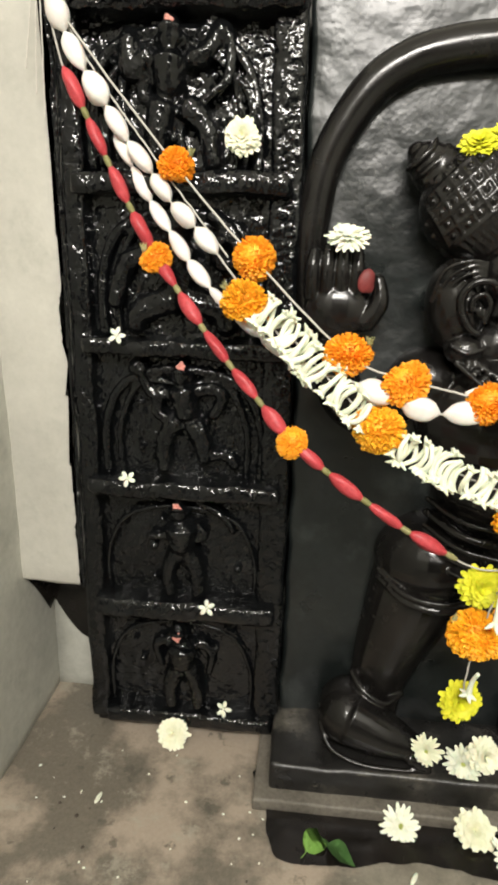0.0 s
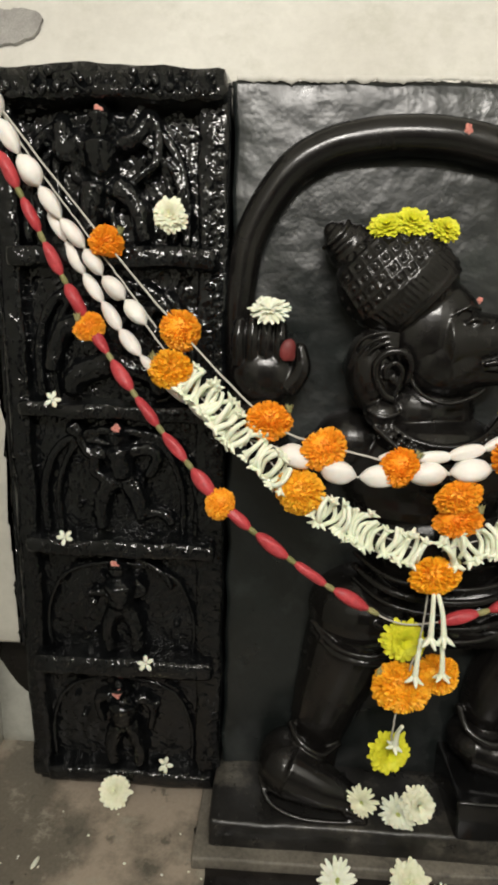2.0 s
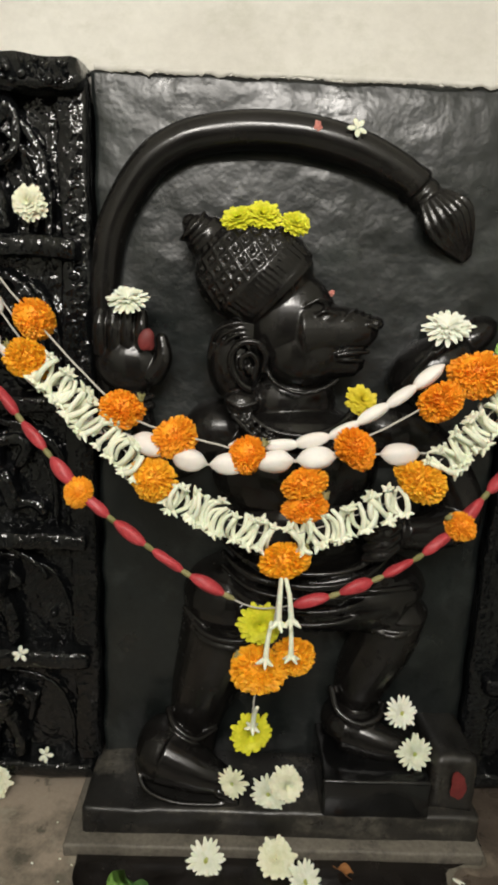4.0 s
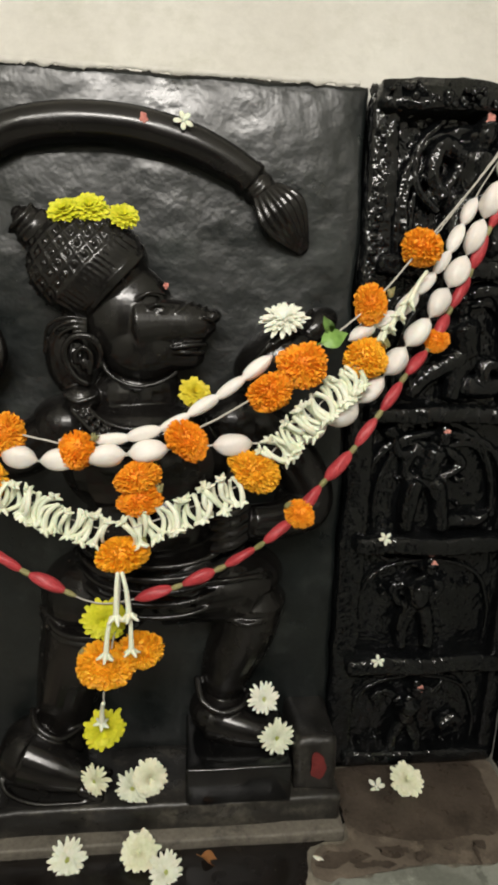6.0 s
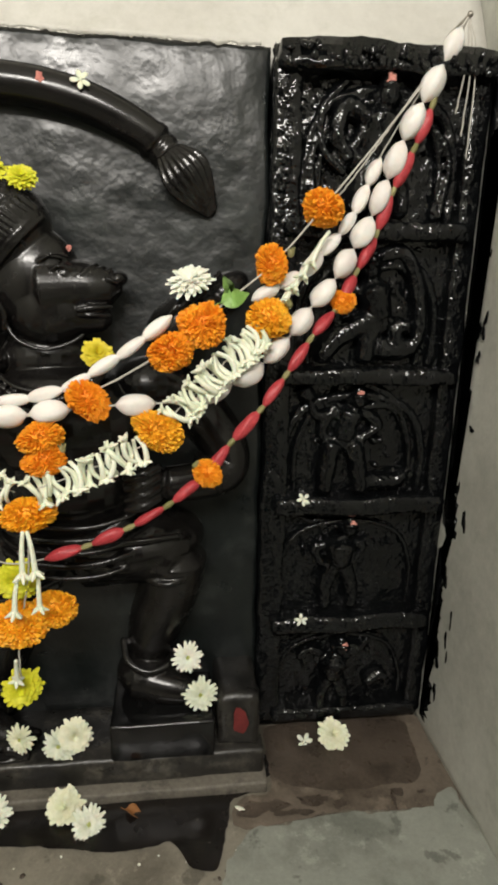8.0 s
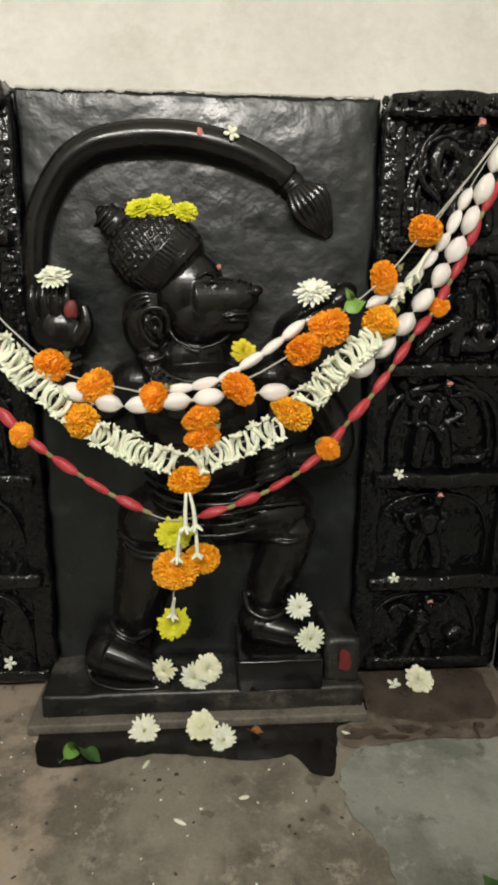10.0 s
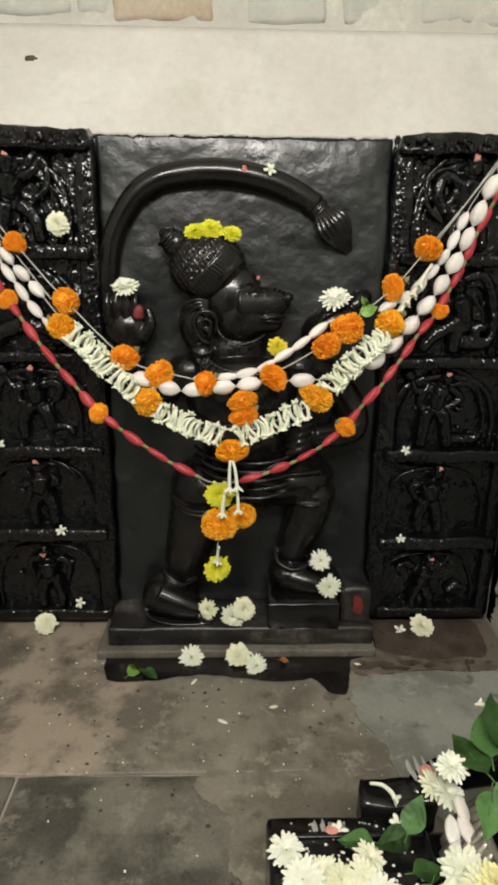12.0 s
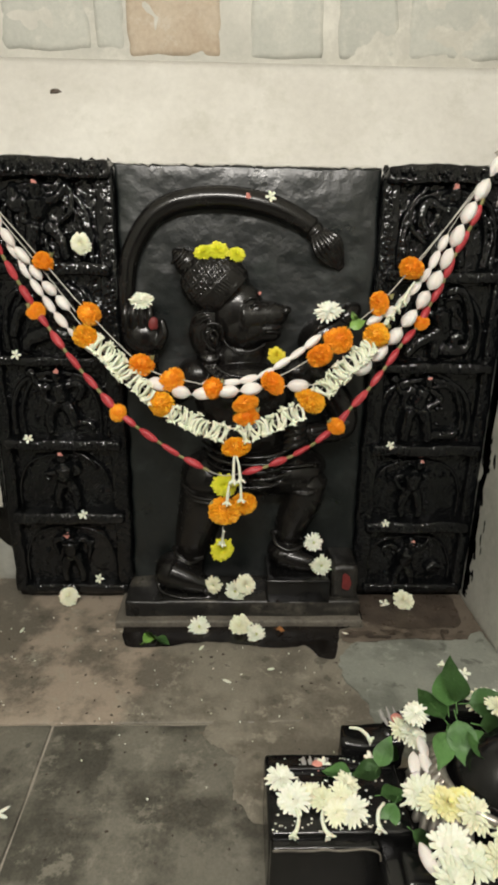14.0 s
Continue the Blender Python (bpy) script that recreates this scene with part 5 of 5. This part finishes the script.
W = "white chrysanthemum with a green heart lying "
loose("chrysanthemum", (-0.505, -0.022, 0.028), (0, -0.75, 0.65), 0.034, 0, W + "at the panel foot", FULL_C[0], False)
loose("chrysanthemum", (0.475, -0.04, 0.024), (0, -0.6, 0.8), 0.036, 30, W + "on the damp floor", FULL_C[1], False)
loose("chrysanthemum", (-0.118, -0.152, 0.014), (0, -0.7, 0.72), 0.034, 0, W + "before the plinth", DAISY_W[0])
loose("chrysanthemum", (-0.006, -0.15, 0.018), (-0.1, -0.65, 0.72), 0.036, 20, "cream chrysanthemum on the wet floor before the plinth", FULL_C[0], False)
loose("chrysanthemum", (0.036, -0.182, 0.012), (0.3, -0.6, 0.75), 0.033, 70, W + "before the plinth", DAISY_W[1])
loose("chrysanthemum", (-0.08, -0.1, 0.115), (-0.3, -1, 0.2), 0.029, 0, "wilted white chrysanthemum leaning on the back foot", DAISY_C[2])
loose("chrysanthemum", (-0.02, -0.095, 0.092), (-0.2, -1, 0.3), 0.034, 40, W + "on the plinth step", DAISY_W[2])
loose("chrysanthemum", (0.008, -0.1, 0.115), (0.2, -1, 0.4), 0.034, 10, W + "on the plinth step", FULL_C[1], False)
loose("chrysanthemum", (0.198, -0.055, 0.222), (0.1, -1, 0.4), 0.031, 0, W + "on the front foot", DAISY_W[0])
loose("chrysanthemum", (0.219, -0.078, 0.163), (0.1, -1, 0.35), 0.034, 33, W + "on the front foot", DAISY_W[1])
loose("chrysanthemum", (-0.253, -0.055, 0.878), (0, -0.6, 0.8), 0.034, 15, "white chrysanthemum resting on the raised fingertips", DAISY_W[2], False)
loose("chrysanthemum", (-0.401, -0.006, 1.006), (0, -1, 0.1), 0.03, 0, "pale double chrysanthemum stuck on the carved panel", FULL_C[1], False)
loose("chrysanthemum", (0.205, -0.045, 0.856), (-0.2, -0.62, 0.75), 0.04, 50, "white chrysanthemum on the shoulder of the idol", DAISY_W[0], False)
for k, (x, z, w, h, lab) in enumerate(((-0.1, 0.99, 0.024, 0.019, "lime-yellow chrysanthemum on the cap of the idol"), (-0.068, 0.995, 0.026, 0.021, "lime-yellow chrysanthemum on the cap of the idol"), (-0.023, 0.988, 0.019, 0.018, "small lime-yellow chrysanthemum on the cap of the idol"))):
    t = thing("yellow_chrysanthemum", (x, -0.055, z - h), lab, "flower", "scattered flowers")
    put("petals", FULL_L[k % 2], t, Matrix.Translation((x, -0.055, z)) @ Matrix.Diagonal((w * 1.15, w, h * 1.15, 1)) @ facing((0, 0, 0), (0.2 * k - 0.2, -0.8, 0.5), 40 * k))
loose("yellow_chrysanthemum", (0.075, -0.115, 0.757), (0.2, -0.8, 0.5), 0.027, 20, "dull yellow chrysanthemum below the chin of the idol", FULL_Y[1], False)

star_at = [((-0.58, -0.024, 0.736), (0, -1, 0.5), 0.018), ((-0.572, -0.024, 0.512), (0, -1, 0.5), 0.018), ((-0.444, -0.024, 0.29), (0, -1, 0.3), 0.019), ((-0.415, -0.012, 0.08), (0, -1, 0.4), 0.019),
           ((0.397, -0.024, 0.5), (0, -1, 0.3), 0.016), ((0.404, -0.024, 0.266), (0, -1, 0.3), 0.016), ((0.42, -0.035, 0.008), (0, -0.6, 0.8), 0.022), ((0.057, -0.022, 1.118), (0.1, -1, 0.4), 0.019)]
for i, (p, n, s) in enumerate(star_at):
    ob = put("star_blossom", STAR, None, scaled(facing(p, n, i * 47), s * 0.78))
    tagged(ob, "small white star-shaped blossom stuck to the black stone", "flower", "star blossoms")

bm = bmesh.new()
ell(bm, (-0.226, -0.06, 0.824), (0.011, 0.005, 0.016), (0, 15, 10))
ell(bm, (-0.223, -0.057, 0.82), (0.008, 0.005, 0.012), (0, -15, 0))
solo("red_petal", bm, M_DARKRED, "dark red petal on the thumb of the raised hand", "petal", smooth=True)

# pink powder marks
marks = [(-0.499, -0.018, 1.138, 0.011), (-0.486, -0.018, 0.69, 0.011), (-0.495, -0.018, 0.462, 0.011), (-0.497, -0.018, 0.222, 0.012),
         (0.499, -0.018, 1.144, 0.013), (0.488, -0.018, 0.681, 0.009), (0.491, -0.018, 0.446, 0.01), (0.493, -0.018, 0.199, 0.009), (0.003, -0.025, 1.118, 0.009), (0.034, -0.052, 0.898, 0.006)]
for i, (x, y, z, s) in enumerate(marks):
    m = Matrix(((1, 0, 0, x), (0, 0, -1, y), (0, 1, 0, z), (0, 0, 0, 1)))
    bm = bmesh.new()
    for k in range(9):
        a = k * 2.4 + i
        ell(bm, (x + s * 0.5 * math.sqrt(k / 9) * math.cos(a), y + 0.002 + 0.001 * k / 9, z + s * 0.7 * math.sqrt(k / 9) * math.sin(a)), (s * 0.33, 0.0022, s * 0.28), (0, 30 * k, 0), 8, 5)
    solo("powder_mark", bm, M_PINK, "dab of pink powder on the black stone", "powder mark", group="powder marks", smooth=True)

# leaf, dry leaf and petals on the floor
for p, n, sp, sc, me, lab in (((-0.262, -0.205, 0.006), (0.1, -0.1, 1), 10, 0.06, LEAF_L, "light green leaf on the wet floor"), ((-0.23, -0.19, 0.01), (0, 0.2, 1), 140, 0.05, LEAVES[0], "green leaf on the wet floor"), ((0.092, -0.155, 0.008), (0.2, 0, 1), 250, 0.035, LEAF_DRY, "curled dry brown leaf on the wet floor")):
    ob = put("loose_leaf", me, None, scaled(facing(p, n, sp), sc))
    tagged(ob, lab, "leaf")
for i, (x, y, a, ln) in enumerate(((-0.456, -0.695, 40, 0.016), (-0.452, -0.706, -20, 0.012), (-0.462, -0.71, 75, 0.011), (0.284, -0.17, -35, 0.013), (-0.04, -0.352, -30, 0.013), (-0.108, -0.226, 60, 0.012), (-0.6, -0.15, 80, 0.012), (0.07, -0.31, 10, 0.01))):
    bm = bmesh.new()
    ell(bm, (x, y, 0.004), (ln, 0.004, 0.003), (0, 0, a), 10, 6)
    solo("white_petal", bm, M_WHITE, "single white petal on the floor", "petal", group="loose petals", smooth=True)


# ---- offering stone in the foreground ----
stone = thing("offering_stone", (0.3, -0.85, 0), "glossy black spouted stone basin heaped with flowers and leaves", "stone basin")
part("body", rough_box(bmesh.new(), 0.2, 0.62, -1.0, -0.705, 0.0, 0.118, 0.03, 0.0025, 0.012, 1.0), M_POLISH, stone)
part("spout", rough_box(bmesh.new(), 0.03, 0.26, -0.862, -0.708, 0.0, 0.15, 0.025, 0.0015, 0.008, 2.0), M_POLISH, stone)
part("channel_rim", rough_box(bmesh.new(), 0.05, 0.25, -0.748, -0.738, 0.146, 0.157, 0.02, 0.001, 0.003, 6.0), M_POLISH, stone)
part("lip", rough_box(bmesh.new(), 0.032, 0.203, -0.879, -0.858, 0.0, 0.141, 0.02, 0.0015, 0.005, 3.0), M_POLISH, stone)
part("worn_ridge", tube(bmesh.new(), [(0.036 + 0.02 * q, -0.879 + 0.001 * math.sin(q * 2.1), 0.138 + 0.0008 * math.sin(q * 3.7)) for q in range(8)] + [(0.196, -0.879, 0.134), (0.203, -0.879, 0.12), (0.205, -0.879, 0.08), (0.206, -0.879, 0.03)], 0.0019, 8, 60), M_WORN, stone, "pale worn ridge")
for x, y, z in ((0.23, -0.9, 0.112), (0.262, -0.94, 0.106), (0.31, -0.985, 0.1)):
    part("moulding", rough_box(bmesh.new(), x, 0.6, y - 0.03, y + 0.03, z - 0.02, z + 0.02, 0.02, 0.003, 0.008, x * 9), M_POLISH, stone)
bm = bmesh.new()
rough_box(bm, 0.168, 0.28, -0.72, -0.672, 0.12, 0.18, 0.014, 0.008, 0.01, 8.0)
tube(bm, [(0.25, -0.69, 0.165), (0.3, -0.665, 0.175), (0.37, -0.65, 0.178), (0.44, -0.655, 0.178), (0.51, -0.69, 0.175), (0.56, -0.75, 0.17)], [0.022, 0.026, 0.028, 0.028, 0.028, 0.028], 12, 40)
part("rim", bm, M_POLISH, stone, "chipped raised black rim")
part("dome", ell(bmesh.new(), (0.42, -0.8, 0.12), (0.1, 0.1, 0.15), seg=28, rings=16), M_POLISH, stone, "rounded black stone rising from the basin")
collar = part("collar", tube(bmesh.new(), [(0.42 + 0.102 * math.cos(2.2 + 0.25 * q), -0.8 + 0.098 * math.sin(2.2 + 0.25 * q), 0.2) for q in range(9)], 0.007, 8, 30), M_SILVER, stone, "tarnished fluted metal collar")
for k in range(11):
    bm = bmesh.new()
    a = 2.35 + 0.15 * k
    tube(bm, [(0.42 + 0.15 * math.cos(a + 0.2), -0.8 + 0.145 * math.sin(a + 0.2), 0.13), (0.42 + 0.125 * math.cos(a + 0.05), -0.8 + 0.12 * math.sin(a + 0.05), 0.17), (0.42 + 0.105 * math.cos(a), -0.8 + 0.1 * math.sin(a), 0.2)], [0.007, 0.011, 0.006], 7, 10)
    part("flute", bm, M_SILVER, collar)
for (x, y, z, w) in ((0.118, -0.735, 0.152, 0.013), (0.268, -0.675, 0.184, 0.015)):
    for k in range(4):
        part("ash_stripe", patch(blot(rng, 0, 0, 0.0045, w, 18, 0.35), pose(x + (k - 1.5) * 0.013, y, z + (0.014 if z > 0.17 else 0.0), 18, 0, 12), 0.0016), M_ASH_GREY, stone)
    part("powder_dab", ell(bmesh.new(), (x + 0.004, y - 0.004, z + (0.016 if z > 0.17 else 0.003)), (0.011, 0.01, 0.004), (18, 0, 0), 12, 8), M_PINK, stone)


def heap(p, n, size, spin, label, me):
    t = thing("chrysanthemum", p, label, "flower", "heaped offering flowers")
    put("petals", me, t, scaled(facing(p, n, spin), size * 0.86))


HEAP_LABEL = {"W": "white chrysanthemum heaped on the black offering stone", "C": "cream chrysanthemum heaped on the black offering stone", "Y": "yellow chrysanthemum heaped on the black offering stone"}
ROW = [(0.054, -0.771, 0.162, 0.03, "W"), (0.072, -0.811, 0.162, 0.033, "W"), (0.1, -0.8, 0.16, 0.027, "C"), (0.122, -0.812, 0.162, 0.025, "C"), (0.165, -0.783, 0.162, 0.027, "C"), (0.15, -0.812, 0.166, 0.026, "C"), (0.165, -0.832, 0.163, 0.032, "W"), (0.138, -0.836, 0.162, 0.024, "C"),
       (0.292, -0.713, 0.195, 0.03, "W"), (0.275, -0.7, 0.195, 0.026, "C"), (0.291, -0.716, 0.245, 0.028, "W"), (0.274, -0.825, 0.19, 0.036, "W"), (0.29, -0.845, 0.195, 0.032, "C"), (0.306, -0.853, 0.2, 0.032, "Y"), (0.343, -0.872, 0.2, 0.036, "C"), (0.33, -0.85, 0.2, 0.03, "Y"),
       (0.294, -0.912, 0.185, 0.04, "W"), (0.32, -0.93, 0.18, 0.036, "W"), (0.283, -0.955, 0.175, 0.036, "W"), (0.36, -0.93, 0.18, 0.034, "C"), (0.39, -0.9, 0.19, 0.036, "C"), (0.412, -0.71, 0.265, 0.036, "C"), (0.44, -0.72, 0.26, 0.036, "W"), (0.425, -0.735, 0.275, 0.03, "C")]
for i, (x, y, z, s, c) in enumerate(ROW):
    heap((x, y, z), (0.3 * math.sin(i * 5), -0.4 + 0.25 * math.cos(i * 3), 1), s, i * 40, HEAP_LABEL[c], {"W": DAISY_W[i % 3], "C": DAISY_C[i % 3], "Y": FULL_P[i % 2]}[c])
SPRIG = [(0.175, -0.762, 0.163, 0.05, 170), (0.225, -0.76, 0.175, 0.055, 170), (0.22, -0.765, 0.18, 0.055, 80), (0.24, -0.75, 0.175, 0.045, 20), (0.215, -0.81, 0.168, 0.05, -20), (0.235, -0.825, 0.168, 0.05, -100), (0.25, -0.87, 0.165, 0.042, -60),
         (0.335, -0.735, 0.25, 0.06, 150), (0.345, -0.72, 0.262, 0.062, 110), (0.36, -0.715, 0.268, 0.065, 60), (0.35, -0.75, 0.262, 0.06, -60), (0.36, -0.77, 0.255, 0.062, -80), (0.385, -0.76, 0.262, 0.06, -30), (0.38, -0.72, 0.27, 0.06, 20), (0.33, -0.76, 0.245, 0.05, 210), (0.4, -0.93, 0.185, 0.05, 30)]
for i, (x, y, z, s, a) in enumerate(SPRIG):
    ob = put("loose_leaf", LEAVES[i % 3], None, scaled(facing((x, y, z), (0.4 * math.sin(i * 2.3), -0.45 + 0.35 * math.cos(i * 1.7), 1), a), s * (1.3 if z > 0.24 else 1.0)))
    tagged(ob, "glossy green leaf lying among the offering flowers", "leaf", "offering leaves")
for i, (x, y, z, a) in enumerate(((0.185, -0.69, 0.19, -35), (0.215, -0.83, 0.175, -110), (0.24, -0.835, 0.175, -15), (0.385, -0.665, 0.275, 130), (0.3, -0.97, 0.175, -60), (0.075, -0.825, 0.16, -100), (0.12, -0.825, 0.16, -85))):
    ob = put("loose_floret", FLORETS[i % 5], None, scaled(facing((x, y, z), (0, -0.3, 1), a), 0.045, 0.055, 0.055))
    tagged(ob, "bent long-throated white blossom dropped on the offering stone", "flower", "loose florets")
for i, (x, y, z) in enumerate(((0.132, -0.738, 0.156), (0.212, -0.75, 0.182), (0.399, -0.645, 0.27))):
    tagged(put("star_blossom", STAR, None, scaled(facing((x, y, z), (0, -0.4, 1), i * 30), 0.014)), "small white blossom on the offering stone", "flower", "star blossoms")
for i, (x, y, z, s, a) in enumerate(((0.281, -0.766, 0.185, 0.022, 80), (0.3, -0.768, 0.19, 0.022, 100), (0.272, -0.8, 0.185, 0.02, 60), (0.262, -0.915, 0.165, 0.024, 110), (0.3, -0.745, 0.2, 0.02, 95), (0.31, -0.975, 0.165, 0.024, 70))):
    tagged(put("white_bud", BUDS_W[i % 4], None, scaled(facing((x, y, z), (0, -0.3, 1), a), s, s * 0.9, s * 0.6)), "white petal bud on the offering stone", "flower bud", "offering buds")

# crumbs of petal and grit
crumbs = bmesh.new()
r = random.Random(5)
for _ in range(150):
    x, y = r.uniform(-0.74, 0.64), -abs(r.gauss(0.25, 0.22)) - 0.02
    if -0.36 < x < 0.34 and y > -0.145 or x > 0.02 and y < -0.68:
        continue
    s = r.uniform(0.0012, 0.0032)
    ell(crumbs, (x, y, 0.0025), (s, s * r.uniform(0.5, 1), 0.0012), (0, 0, r.uniform(0, 180)), 6, 4)
for _ in range(130):
    x, y = r.uniform(0.035, 0.25), r.uniform(-0.86, -0.715)
    s = r.uniform(0.001, 0.0025)
    ell(crumbs, (x, y, 0.15), (s, s, 0.0012), (0, 0, 0), 6, 4)
solo("petal_crumbs", crumbs, M_WHITE, "scattered crumbs of white petal on the floor", "petal crumbs", "stuff", smooth=True)
grit = bmesh.new()
for _ in range(150):
    x, y = r.uniform(-0.74, 0.64), -abs(r.gauss(0.4, 0.3)) - 0.16
    s = r.uniform(0.0015, 0.005)
    ell(grit, (x, y, 0.0018), (s, s * r.uniform(0.5, 1), 0.0014), (0, 0, r.uniform(0, 180)), 7, 4)
solo("dark_grit", grit, M_WETBROWN, "scattered dark crumbs on the floor", "grit", "stuff", smooth=True)

# marks on the plaster shoulder
_on = Matrix(((1, 0, 0, 0), (0, _sy, -_sz, 0.024), (0, _sz, _sy, LEDGE_Z - 0.014), (0, 0, 0, 1)))
for x, s, rx, ry, mat, lab in ((-0.464, 0.2, 0.014, 0.004, M_WETBROWN, "dark chip in the plaster"),):
    solo("plaster_mark", patch(blot(rng, x, s, rx, ry, 40, 0.5), _on, 0.0045), mat, lab, "stain", "structure")

# ragged grey patch at the west end of the shoulder
smear = [(-0.77, 0.07), (-0.7, 0.068), (-0.66, 0.075), (-0.625, 0.085), (-0.612, 0.1), (-0.61, 0.135), (-0.66, 0.142), (-0.7, 0.155), (-0.77, 0.165)]
solo("plaster_mark", patch(ragged(smear, 0.006, 90), _on, 0.0045), M_ASH_GREY, "ragged grey patch on the plaster shoulder", "stain", "structure")

# plaster lapping over the top edge of the slab
paint_strip("plaster_edge", Matrix(((1, 0, 0, -0.31), (0, 0, -1, 0.0165), (0, -1, 0, 1.19), (0, 0, 0, 1))), 0.62, 0.009, 15, mat=M_PLASTER, label="ragged whitewash lapping over the slab edge")
# drips and dabs of black paint on the east wall
for k in range(44):
    z = rng.uniform(0.08, 1.1)
    m = Matrix(((0, 0, -1, XR - 0.001), (0, -1, 0, -0.015 - 0.06 * rng.random() ** 2.0), (1, 0, 0, z), (0, 0, 0, 1)))
    solo("paint_drip", patch(blot(rng, 0, 0, rng.uniform(0.004, 0.018), rng.uniform(0.002, 0.009), 16, 0.5), m, 0.0012), M_ENAMEL, "dab of black paint on the wall", "paint drip", "structure")
# shadow of the pier painted as black sheets in the hollow below it
solo("pier_shade", patch(ragged([(-0.774, 0.3), (-0.72, 0.302), (-0.664, 0.3), (-0.664, 0.2), (-0.664, 0.1), (-0.69, 0.112), (-0.72, 0.132), (-0.745, 0.165), (-0.774, 0.225)], 0.003, 90), Matrix(((1, 0, 0, 0), (0, 0, -1, 0.106), (0, 1, 0, 0), (0, 0, 0, 1))), 0.001), M_WET_AND_SHADE, "painted black shade on the wall below the pier", "stain", "structure")
solo("pier_shade", patch([(0.002, 0.31), (0.112, 0.31), (0.112, 0.2), (0.09, 0.19), (0.05, 0.25), (0.02, 0.29)], Matrix(((0, 0, 1, XL + 0.003), (1, 0, 0, 0), (0, 1, 0, 0), (0, 0, 0, 1))), 0.001), M_WET_AND_SHADE, "painted black shade on the wall below the pier", "stain", "structure")
# red smear on the broken block
solo("red_smear", patch(blot(rng, 0.287, 0.128, 0.014, 0.024, 24, 0.18), Matrix(((1, 0, 0, 0), (0, 0, -1, -0.1075), (0, 1, 0, 0), (0, 0, 0, 1))), 0.0015), M_DARKRED, "dark red powder smear on the chipped block", "powder mark", "structure")
